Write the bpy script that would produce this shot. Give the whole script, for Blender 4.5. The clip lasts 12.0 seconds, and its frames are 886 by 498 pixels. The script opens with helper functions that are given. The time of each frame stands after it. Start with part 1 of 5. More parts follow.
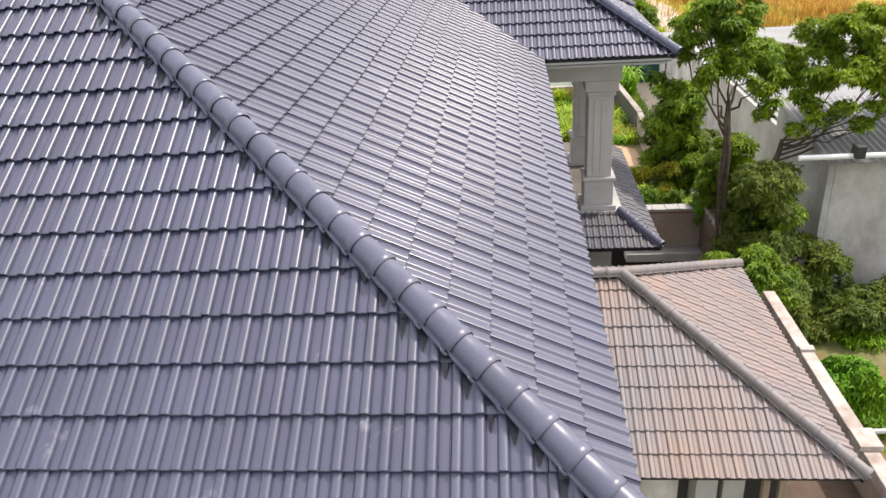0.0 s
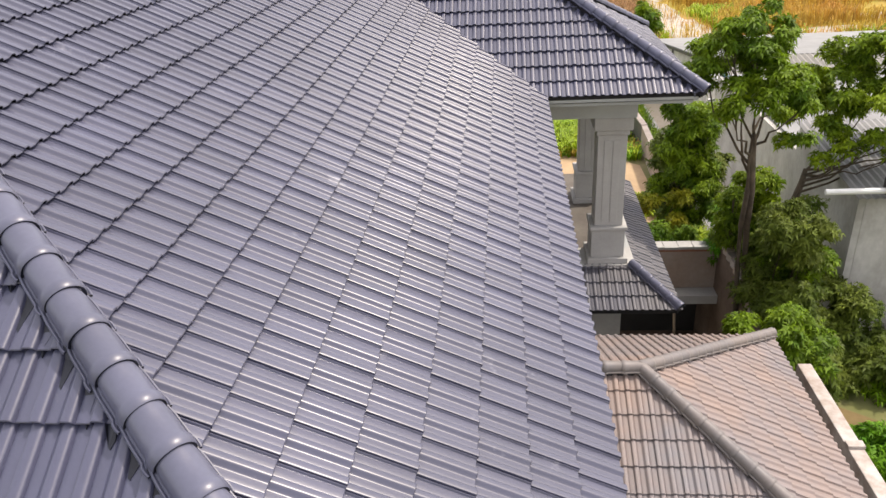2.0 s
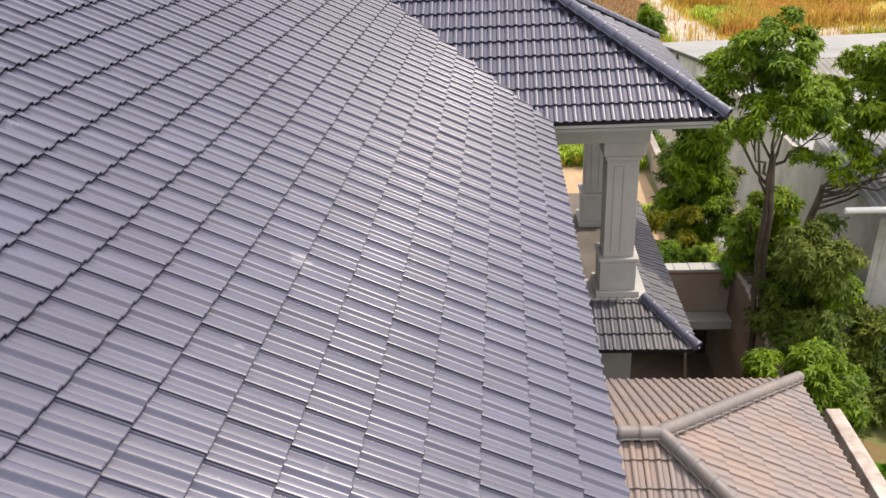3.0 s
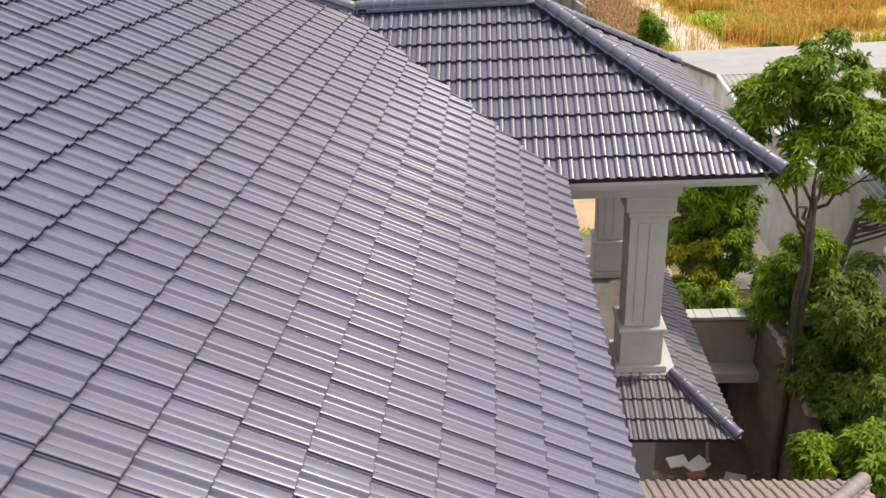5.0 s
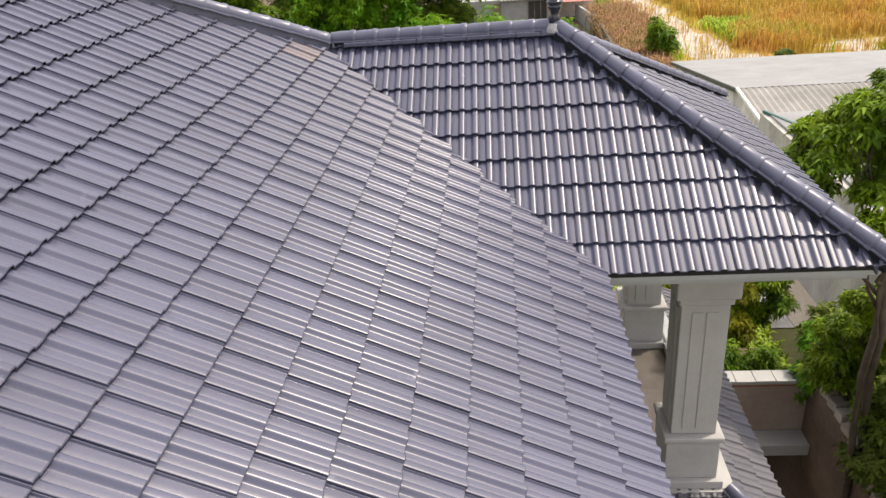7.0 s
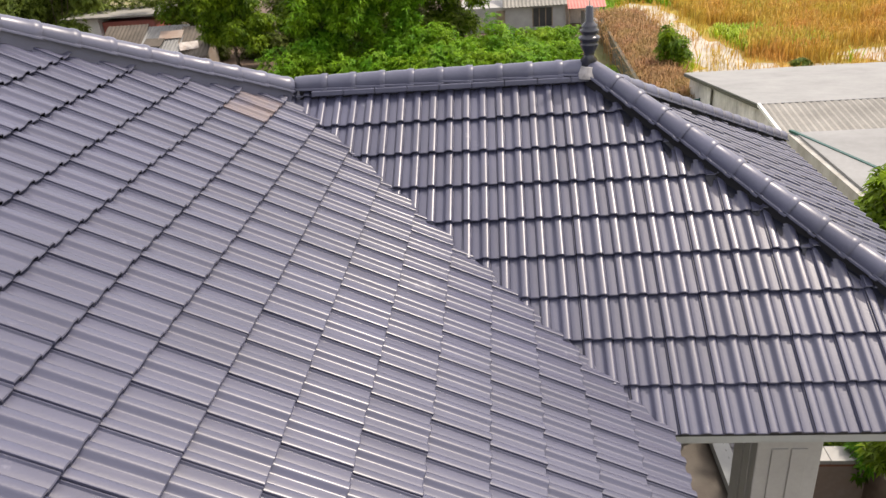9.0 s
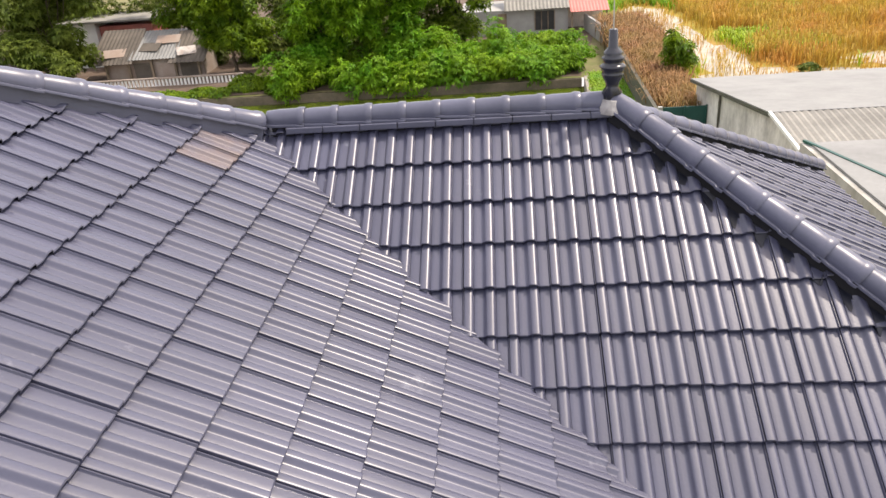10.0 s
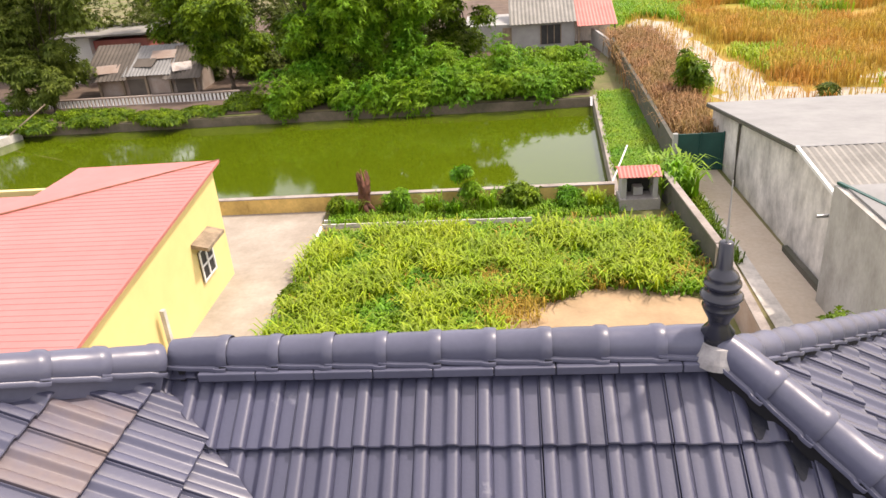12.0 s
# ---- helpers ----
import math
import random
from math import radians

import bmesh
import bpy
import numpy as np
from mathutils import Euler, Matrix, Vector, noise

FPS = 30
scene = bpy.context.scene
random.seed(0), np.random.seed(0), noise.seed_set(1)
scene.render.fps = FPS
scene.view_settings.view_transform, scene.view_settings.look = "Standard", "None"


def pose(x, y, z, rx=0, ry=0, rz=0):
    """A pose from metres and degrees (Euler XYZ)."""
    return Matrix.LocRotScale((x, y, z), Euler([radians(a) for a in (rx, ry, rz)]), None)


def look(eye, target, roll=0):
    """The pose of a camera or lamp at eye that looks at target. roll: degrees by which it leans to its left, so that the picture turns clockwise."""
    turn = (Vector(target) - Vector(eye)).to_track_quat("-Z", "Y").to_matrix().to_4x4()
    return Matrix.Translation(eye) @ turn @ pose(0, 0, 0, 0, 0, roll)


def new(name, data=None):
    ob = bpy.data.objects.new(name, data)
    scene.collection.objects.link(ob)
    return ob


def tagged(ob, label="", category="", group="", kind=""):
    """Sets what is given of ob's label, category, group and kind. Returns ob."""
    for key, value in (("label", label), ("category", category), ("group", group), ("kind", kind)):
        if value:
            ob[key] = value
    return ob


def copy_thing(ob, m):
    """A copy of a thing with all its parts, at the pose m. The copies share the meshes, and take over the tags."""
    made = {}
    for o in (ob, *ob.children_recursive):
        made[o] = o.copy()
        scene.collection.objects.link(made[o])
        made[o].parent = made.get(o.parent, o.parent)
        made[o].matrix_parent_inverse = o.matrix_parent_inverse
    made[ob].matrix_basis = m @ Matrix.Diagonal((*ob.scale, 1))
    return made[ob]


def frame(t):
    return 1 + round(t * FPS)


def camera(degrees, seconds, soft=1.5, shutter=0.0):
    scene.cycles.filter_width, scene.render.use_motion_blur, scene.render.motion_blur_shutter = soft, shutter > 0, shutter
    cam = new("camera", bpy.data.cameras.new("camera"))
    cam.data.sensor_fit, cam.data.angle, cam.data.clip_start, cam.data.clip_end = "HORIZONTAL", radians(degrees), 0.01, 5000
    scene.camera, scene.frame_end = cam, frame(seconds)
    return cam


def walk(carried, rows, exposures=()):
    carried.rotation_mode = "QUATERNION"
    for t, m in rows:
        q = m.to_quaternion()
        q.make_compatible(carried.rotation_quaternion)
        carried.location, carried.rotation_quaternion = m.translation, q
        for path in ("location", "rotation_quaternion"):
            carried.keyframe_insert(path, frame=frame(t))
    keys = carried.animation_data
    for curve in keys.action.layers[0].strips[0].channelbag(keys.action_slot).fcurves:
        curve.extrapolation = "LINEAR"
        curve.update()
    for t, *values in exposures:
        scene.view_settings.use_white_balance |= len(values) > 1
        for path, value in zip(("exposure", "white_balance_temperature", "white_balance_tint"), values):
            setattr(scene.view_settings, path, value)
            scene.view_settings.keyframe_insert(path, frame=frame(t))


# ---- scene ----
# camera: seconds, place, yaw to the left, pitch, roll
cam = camera(61.765, 12.0)
ROWS = [
    (0.0, 1.298, 2.995, 11.312, 5.87, -26.47, -3.97),
    (0.5, 1.290, 3.541, 11.368, 5.61, -26.77, -3.17),
    (1.0, 1.292, 4.164, 11.419, 5.50, -26.89, -3.00),
    (1.5, 1.298, 4.828, 11.451, 5.48, -26.87, -3.22),
    (2.0, 1.327, 5.564, 11.435, 5.56, -26.87, -3.37),
    (2.5, 1.352, 6.213, 11.460, 5.63, -26.88, -3.54),
    (3.0, 1.325, 6.836, 11.484, 5.66, -26.85, -3.68),
    (5.0, 1.229, 9.152, 11.477, 5.33, -26.65, -3.93),
    (5.5, 1.221, 9.836, 11.437, 5.01, -26.65, -4.05),
    (6.0, 1.174, 10.472, 11.431, 5.12, -26.57, -4.22),
    (6.5, 1.118, 11.100, 11.430, 5.21, -26.56, -4.14),
    (7.0, 1.088, 11.697, 11.412, 5.45, -26.40, -4.42),
    (9.0, 0.983, 13.976, 11.356, 5.67, -26.10, -4.56),
    (9.5, 0.954, 14.452, 11.365, 5.62, -26.05, -4.41),
    (10.0, 0.946, 15.068, 11.347, 5.79, -25.97, -4.68),
    (10.5, 0.923, 15.594, 11.389, 5.90, -25.95, -4.68),
    (11.0, 0.872, 16.162, 11.533, 5.99, -25.71, -4.82),
    (11.5, 0.823, 16.813, 11.718, 5.89, -25.75, -4.82),
    (12.0, 0.818, 17.575, 11.793, 6.01, -25.61, -4.71),
]
walk(cam, [(t, pose(x, y, z, 90 + pitch, 0, yaw) @ pose(0, 0, 0, 0, 0, roll)) for t, x, y, z, yaw, pitch, roll in ROWS],
     exposures=((0.0, 0.83, 6950, 13), (1.2, 0.76, 7100, 13), (2.0, 0.69, 7200, 14), (5.5, 0.69, 7250, 13), (7.0, 0.68, 7250, 13), (9.0, 0.64, 7300, 14), (9.5, 0.70, 7300, 14), (10.2, 0.81, 7300, 14), (11.0, 0.91, 7300, 15), (12.0, 0.82, 7450, 18)))

# ---- light ----
SUN = Vector((0.46, 0.23, 0.86)).normalized()
elevation, bearing = math.asin(SUN.z), math.atan2(SUN.x, SUN.y)
world = bpy.data.worlds.new("sky")
scene.world = world
world.use_nodes = True
wn = world.node_tree
sky = wn.nodes.new("ShaderNodeTexSky")
sky.sky_type, sky.sun_disc = "NISHITA", False
sky.sun_elevation, sky.sun_rotation = elevation, bearing
sky.air_density, sky.dust_density = 1.1, 3.0
wn.nodes["Background"].inputs["Strength"].default_value = 0.15
veil = wn.nodes.new("ShaderNodeMix")  # thin bright cloud over the whole sky
veil.data_type = "RGBA"
veil.inputs["Factor"].default_value, veil.inputs["B"].default_value = 0.4, (10.5, 10.5, 11.0, 1)
wn.links.new(sky.outputs[0], veil.inputs["A"])
wn.links.new(veil.outputs["Result"], wn.nodes["Background"].inputs["Color"])
sun = new("sun", bpy.data.lights.new("sun", "SUN"))
sun.data.energy, sun.data.angle, sun.data.color = 2.55, radians(2), (1.0, 0.965, 0.90)
sun.matrix_world = look(SUN * 60, (0, 0, 0))

# ---- helpers of this scene ----
def place(ob, parent):
    ob.parent = parent
    return ob


def mesh_of(name, bm, mat, smooth=False):
    me = bpy.data.meshes.new(name)
    bmesh.ops.recalc_face_normals(bm, faces=bm.faces)
    bm.to_mesh(me)
    bm.free()
    if mat:
        me.materials.append(mat)
    if smooth:
        me.shade_smooth()
    return me


def part(name, bm, mat, parent=None, label="", smooth=False):
    ob = new(name, mesh_of(name, bm, mat, smooth))
    ob.parent = parent
    return tagged(ob, label)


def empty(name, label, category, kind="", group=""):
    return tagged(new(name), label, category, group, kind)


def box(bm, x0, y0, z0, x1, y1, z1, bevel=0.0, m=None):
    made = bmesh.ops.create_cube(bm, size=1.0)
    vs = made["verts"]
    for v in vs:
        v.co = Vector(((x0 + x1) / 2 + v.co.x * (x1 - x0), (y0 + y1) / 2 + v.co.y * (y1 - y0), (z0 + z1) / 2 + v.co.z * (z1 - z0)))
    if bevel:
        edges = list({e for v in vs for e in v.link_edges})
        r = bmesh.ops.bevel(bm, geom=edges, offset=bevel, segments=2, affect="EDGES", profile=0.5)
        vs = list({v for f in r["faces"] for v in f.verts} | {v for v in vs if v.is_valid})
    if m is not None:
        for v in vs:
            v.co = m @ v.co
    return bm


def boxed(*args, **kw):
    return box(bmesh.new(), *args, **kw)


def prism(points, up):
    """A solid from a closed outline, pushed along the vector up."""
    bm = bmesh.new()
    a = [bm.verts.new(p) for p in points]
    b = [bm.verts.new(Vector(p) + Vector(up)) for p in points]
    bm.faces.new(a)
    bm.faces.new(b)
    n = len(a)
    for i in range(n):
        bm.faces.new((a[i], a[(i + 1) % n], b[(i + 1) % n], b[i]))
    return bm


def lathe(profile, steps=20, at=(0, 0, 0)):
    bm = bmesh.new()
    rings = []
    for r, z in profile:
        rings.append([bm.verts.new((at[0] + r * math.cos(2 * math.pi * i / steps), at[1] + r * math.sin(2 * math.pi * i / steps), at[2] + z)) for i in range(steps)])
    for a, b in zip(rings, rings[1:]):
        for i in range(steps):
            bm.faces.new((a[i], a[(i + 1) % steps], b[(i + 1) % steps], b[i]))
    bm.faces.new(rings[0])
    bm.faces.new(rings[-1])
    return bm


def tube(bm, pts, radii, steps=7):
    """A tapered tube along a line of points."""
    rings = []
    for i, p in enumerate(pts):
        p = Vector(p)
        d = Vector(pts[min(i + 1, len(pts) - 1)]) - Vector(pts[max(i - 1, 0)])
        q = d.to_track_quat("Z", "Y")
        r = radii[i] if hasattr(radii, "__len__") else radii
        rings.append([bm.verts.new(p + q @ Vector((r * math.cos(2 * math.pi * k / steps), r * math.sin(2 * math.pi * k / steps), 0))) for k in range(steps)])
    for a, b in zip(rings, rings[1:]):
        for k in range(steps):
            bm.faces.new((a[k], a[(k + 1) % steps], b[(k + 1) % steps], b[k]))
    bm.faces.new(rings[0])
    bm.faces.new(rings[-1])
    return bm


# ---- materials ----
def material(name, colour, rough=0.6, vary=0.15, grain=30.0, stain=1.5, bump=0.2, metal=0.0, spec=0.5, colour2=None, pieces=0.0, stretch=(1, 1, 1), coat=0.0, through_light=0.0, scuff=0.0):
    """A surface with fine grain, broad stains and, with pieces, a shade of its own for each object or island."""
    mat = bpy.data.materials.new(name)
    mat.use_nodes = True
    t = mat.node_tree
    bsdf = t.nodes["Principled BSDF"]
    bsdf.inputs["Metallic"].default_value = metal
    bsdf.inputs["Specular IOR Level"].default_value = spec
    bsdf.inputs["Coat Weight"].default_value = coat
    bsdf.inputs["Coat Roughness"].default_value = 0.25
    co = t.nodes.new("ShaderNodeNewGeometry")
    mp = t.nodes.new("ShaderNodeMapping")
    mp.inputs["Scale"].default_value = stretch
    t.links.new(co.outputs["Position"], mp.inputs["Vector"])
    fine = t.nodes.new("ShaderNodeTexNoise")
    fine.inputs["Scale"].default_value, fine.inputs["Detail"].default_value = grain, 4
    broad = t.nodes.new("ShaderNodeTexNoise")
    broad.inputs["Scale"].default_value, broad.inputs["Detail"].default_value, broad.inputs["Roughness"].default_value = stain, 6, 0.65
    for n in (fine, broad):
        t.links.new(mp.outputs[0], n.inputs["Vector"])
    ramp = t.nodes.new("ShaderNodeMapRange")
    ramp.inputs["From Min"].default_value, ramp.inputs["From Max"].default_value = 0.35, 0.68
    t.links.new(broad.outputs["Fac"], ramp.inputs["Value"])
    mix = t.nodes.new("ShaderNodeMix")
    mix.data_type = "RGBA"
    c2 = colour2 or tuple(c * (1 - 2.2 * vary) for c in colour)
    mix.inputs["A"].default_value, mix.inputs["B"].default_value = (*colour, 1), (*c2, 1)
    t.links.new(ramp.outputs[0], mix.inputs["Factor"])
    hsv = t.nodes.new("ShaderNodeHueSaturation")
    t.links.new(mix.outputs["Result"], hsv.inputs["Color"])
    val = t.nodes.new("ShaderNodeMath")
    val.operation = "MULTIPLY_ADD"
    val.inputs[1].default_value, val.inputs[2].default_value = 2 * vary, 1 - vary
    t.links.new(fine.outputs["Fac"], val.inputs[0])
    last = val
    if pieces:
        info = t.nodes.new("ShaderNodeObjectInfo")
        geo = co
        add = t.nodes.new("ShaderNodeMath")
        add.operation = "ADD"
        t.links.new(info.outputs["Random"], add.inputs[0])
        t.links.new(geo.outputs["Random Per Island"], add.inputs[1])
        fr = t.nodes.new("ShaderNodeMath")
        fr.operation = "FRACT"
        t.links.new(add.outputs[0], fr.inputs[0])
        pv = t.nodes.new("ShaderNodeMath")
        pv.operation = "MULTIPLY_ADD"
        pv.inputs[1].default_value, pv.inputs[2].default_value = pieces, -pieces / 2
        t.links.new(fr.outputs[0], pv.inputs[0])
        last = t.nodes.new("ShaderNodeMath")
        last.operation = "ADD"
        t.links.new(val.outputs[0], last.inputs[0])
        t.links.new(pv.outputs[0], last.inputs[1])
    t.links.new(last.outputs[0], hsv.inputs["Value"])
    if scuff:  # pale dust and rubbed marks
        dust = t.nodes.new("ShaderNodeTexNoise")
        dust.inputs["Scale"].default_value, dust.inputs["Detail"].default_value, dust.inputs["Roughness"].default_value = 2.2, 9, 0.72
        t.links.new(mp.outputs[0], dust.inputs["Vector"])
        cut = t.nodes.new("ShaderNodeMapRange")
        cut.inputs["From Min"].default_value, cut.inputs["From Max"].default_value, cut.inputs["To Max"].default_value = 0.63, 0.76, 0.8
        t.links.new(dust.outputs["Fac"], cut.inputs["Value"])
        worn = t.nodes.new("ShaderNodeMix")
        worn.data_type = "RGBA"
        worn.inputs["B"].default_value = (colour[0] + scuff, colour[1] + scuff, colour[2] + scuff, 1)
        t.links.new(cut.outputs[0], worn.inputs["Factor"])
        t.links.new(hsv.outputs[0], worn.inputs["A"])
        t.links.new(worn.outputs["Result"], bsdf.inputs["Base Color"])
    else:
        t.links.new(hsv.outputs[0], bsdf.inputs["Base Color"])
    rr = t.nodes.new("ShaderNodeMath")
    rr.operation = "MULTIPLY_ADD"
    rr.inputs[1].default_value, rr.inputs[2].default_value = 0.2, rough - 0.1
    t.links.new(broad.outputs["Fac"], rr.inputs[0])
    t.links.new(rr.outputs[0], bsdf.inputs["Roughness"])
    if through_light:
        thin = t.nodes.new("ShaderNodeBsdfTranslucent")
        both = t.nodes.new("ShaderNodeMixShader")
        both.inputs["Fac"].default_value = through_light
        t.links.new(hsv.outputs[0], thin.inputs["Color"])
        t.links.new(bsdf.outputs[0], both.inputs[1])
        t.links.new(thin.outputs[0], both.inputs[2])
        t.links.new(both.outputs[0], t.nodes["Material Output"].inputs["Surface"])
    if bump:
        b = t.nodes.new("ShaderNodeBump")
        b.inputs["Strength"].default_value, b.inputs["Distance"].default_value = bump, 0.01
        t.links.new(fine.outputs["Fac"], b.inputs["Height"])
        t.links.new(b.outputs[0], bsdf.inputs["Normal"])
    return mat


GLAZE = material("glazed_grey_tile", (0.056, 0.0590, 0.101), 0.46, 0.10, 60, 0.9, 0.09, spec=0.54, coat=0.50, scuff=0.18, pieces=0.14)
# scuffed tile with a warm lens sheen painted into its second colour
WARM_SHEEN = material("warm_sheen_tile", (0.084, 0.084, 0.122), 0.40, 0.12, 40, 1.6, 0.05, spec=0.55, colour2=(0.155, 0.112, 0.095), pieces=0.1, scuff=0.2)
CAPS = material("glazed_grey_cap", (0.098, 0.103, 0.150), 0.36, 0.10, 40, 1.2, 0.05, spec=0.5, pieces=0.12)
DUSTY = material("dusty_glazed_tile", (0.068, 0.070, 0.090), 0.5, 0.15, 60, 0.9, 0.1, spec=0.45, colour2=(0.105, 0.100, 0.104), pieces=0.15, scuff=0.15)
OLDTILE = material("weathered_tile", (0.165, 0.156, 0.168), 0.55, 0.14, 60, 0.48, 0.15, spec=0.4, colour2=(0.25, 0.180, 0.148), pieces=0.12)
OLDCAPS = material("weathered_cap", (0.125, 0.122, 0.130), 0.55, 0.12, 40, 0.8, 0.1, colour2=(0.20, 0.168, 0.150), pieces=0.08)
BED_AND_SHADE = material("dark_bedding_and_shade", (0.008, 0.010, 0.020), 0.45, 0.2, 40, 3, 0.3)
HUTROOF = material("old_brown_roof", (0.13, 0.11, 0.09), 0.9, 0.2, 8, 0.5, 0.3, colour2=(0.07, 0.06, 0.05))
CURB = material("weathered_concrete", (0.34, 0.30, 0.27), 0.9, 0.2, 12, 1.2, 0.4, colour2=(0.20, 0.17, 0.15))
DECK = material("dark_underlay", (0.012, 0.012, 0.016), 0.9)
FLOOR = material("raw_screed", (0.14, 0.125, 0.105), 0.9, 0.2, 10, 0.9, 0.3, colour2=(0.085, 0.07, 0.06))
MORTAR = material("white_mortar", (0.44, 0.42, 0.41), 0.9, 0.2, 25, 8, 0.5)
PAINT = material("grey_paint", (0.33, 0.345, 0.34), 0.6, 0.06, 20, 1.0, 0.05)
STONE = material("pale_render", (0.37, 0.365, 0.35), 0.7, 0.08, 25, 1.2, 0.1)
CONCRETE = material("concrete", (0.36, 0.34, 0.31), 0.85, 0.15, 14, 0.8, 0.3)
STAINED = material("stained_concrete", (0.50, 0.47, 0.44), 0.9, 0.18, 14, 1.6, 0.3, colour2=(0.24, 0.18, 0.145))
DULLWALL = material("dull_render", (0.44, 0.43, 0.40), 0.9, 0.16, 9, 0.9, 0.3, colour2=(0.28, 0.27, 0.24), stretch=(1, 1, 0.62))
BANK = material("damp_bank_wall", (0.17, 0.135, 0.10), 0.95, 0.25, 5, 0.5, 0.5, colour2=(0.07, 0.065, 0.04))
OLDWALL = material("stained_render", (0.66, 0.63, 0.58), 0.9, 0.18, 9, 0.9, 0.3, colour2=(0.30, 0.285, 0.26), stretch=(1, 1, 0.62))
DARKWALL = material("mossy_dark_wall", (0.10, 0.092, 0.076), 0.95, 0.2, 10, 0.9, 0.4, colour2=(0.07, 0.075, 0.05))
LAWN = material("lawn_blade", (0.12, 0.32, 0.010), 0.6, 0.2, 2, 0.5, 0, colour2=(0.25, 0.36, 0.012), pieces=0.5, through_light=0.35)
SCRUB = material("scrub_leaf", (0.075, 0.23, 0.008), 0.6, 0.2, 3, 0.35, 0, spec=0.25, colour2=(0.19, 0.31, 0.010), pieces=0.8, through_light=0.35)
FINIAL = material("dark_glaze", (0.022, 0.024, 0.035), 0.25, 0.1, 30, 2, 0.02, spec=0.6)
EARTH = material("brown_earth", (0.078, 0.050, 0.036), 0.95, 0.3, 8, 0.8, 0.5, colour2=(0.14, 0.10, 0.072))
BRICK = material("red_brick", (0.30, 0.13, 0.08), 0.9, 0.2, 18, 1.5, 0.4)
YELLOW = material("yellow_paint", (0.76, 0.60, 0.26), 0.7, 0.05, 8, 0.5, 0.05)
OCHRE = material("ochre_paint", (0.68, 0.47, 0.16), 0.8, 0.18, 8, 0.8, 0.1)
PINK = material("pink_sheet", (0.50, 0.17, 0.155), 0.5, 0.06, 8, 0.4, 0.03)
RED = material("red_sheet", (0.50, 0.16, 0.13), 0.5, 0.1, 8, 0.7, 0.03)
SHEET = material("grey_sheet", (0.22, 0.22, 0.212), 0.5, 0.12, 6, 0.4, 0.03)
FIBRE = material("fibre_cement", (0.26, 0.25, 0.225), 0.85, 0.15, 8, 0.6, 0.2)
GREEN = material("green_steel", (0.010, 0.075, 0.062), 0.5, 0.1, 10, 1, 0.05)
WHITE = material("white_paint", (0.75, 0.75, 0.73), 0.5, 0.05, 10, 1, 0.05)
WOOD = material("old_wood", (0.30, 0.23, 0.16), 0.8, 0.25, 30, 2, 0.3, stretch=(1, 1, 0.3))
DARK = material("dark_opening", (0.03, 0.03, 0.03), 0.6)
GROUND = material("earth_and_grass", (0.10, 0.125, 0.025), 0.95, 0.3, 3, 0.25, 0.5, colour2=(0.19, 0.15, 0.08))
FIELD = material("dry_field", (0.36, 0.22, 0.05), 0.95, 0.2, 2, 0.12, 0.5, colour2=(0.28, 0.27, 0.03))
SAND = material("pale_sand", (0.40, 0.28, 0.165), 0.95, 0.12, 8, 0.6, 0.3)
PAVING = material("worn_paving", (0.38, 0.34, 0.285), 0.9, 0.15, 6, 0.35, 0.2, colour2=(0.24, 0.205, 0.165))
LANE = material("sunlit_concrete", (0.50, 0.43, 0.34), 0.9, 0.15, 6, 0.5, 0.2, colour2=(0.45, 0.37, 0.28))
STALK = material("brown_stalk", (0.34, 0.17, 0.085), 0.8, 0.2, 2, 0.4, 0, colour2=(0.24, 0.17, 0.05), pieces=0.8, through_light=0.3)
SOIL = material("orange_brown_soil", (0.20, 0.125, 0.06), 0.95, 0.25, 6, 0.6, 0.5, colour2=(0.13, 0.105, 0.035))
STUMP = material("rotten_red_wood", (0.16, 0.062, 0.036), 0.9, 0.3, 20, 3, 0.6)
BARK = material("bark", (0.10, 0.075, 0.05), 0.9, 0.25, 20, 3, 0.6)
LEAF = material("mango_leaf", (0.052, 0.120, 0.005), 0.6, 0.2, 3, 0.9, 0, spec=0.25, colour2=(0.18, 0.27, 0.007), pieces=0.8, through_light=0.35)
# mango leaf made brighter and yellower: sunlight put into the colour
LEAF_SUNNY = material("sunlit_mango_leaf", (0.085, 0.155, 0.006), 0.6, 0.2, 3, 0.9, 0, spec=0.25, colour2=(0.22, 0.30, 0.008), pieces=0.8, through_light=0.4)
LEAF_DARK = material("dark_leaf", (0.062, 0.102, 0.010), 0.6, 0.2, 3, 0.7, 0, spec=0.25, colour2=(0.13, 0.165, 0.020), pieces=0.6, through_light=0.3)
LEAF_YELLOW = material("yellowing_leaf", (0.30, 0.25, 0.012), 0.6, 0.2, 3, 0.9, 0, spec=0.25, colour2=(0.14, 0.20, 0.010), pieces=0.7, through_light=0.35)
GRASS = material("grass_blade", (0.34, 0.43, 0.014), 0.6, 0.2, 2, 0.5, 0, colour2=(0.19, 0.31, 0.010), pieces=0.7, through_light=0.35)
REED = material("dry_reed", (0.50, 0.255, 0.055), 0.8, 0.2, 2, 0.25, 0, colour2=(0.40, 0.33, 0.04), pieces=0.7, through_light=0.3)
WATER = material("green_water", (0.062, 0.092, 0.004), 0.06, 0.05, 2, 0.1, 0.0, spec=0.42)
WETSAND = material("wet_sand", (0.46, 0.42, 0.34), 0.6, 0.18, 3, 0.4, 0.1)
BROWNWALL = material("bare_render", (0.27, 0.20, 0.16), 0.9, 0.15, 10, 0.6, 0.3, colour2=(0.36, 0.31, 0.27))
METAL = material("galvanised_steel", (0.5, 0.5, 0.5), 0.4, 0.1, 20, 2, 0.05, metal=0.8)

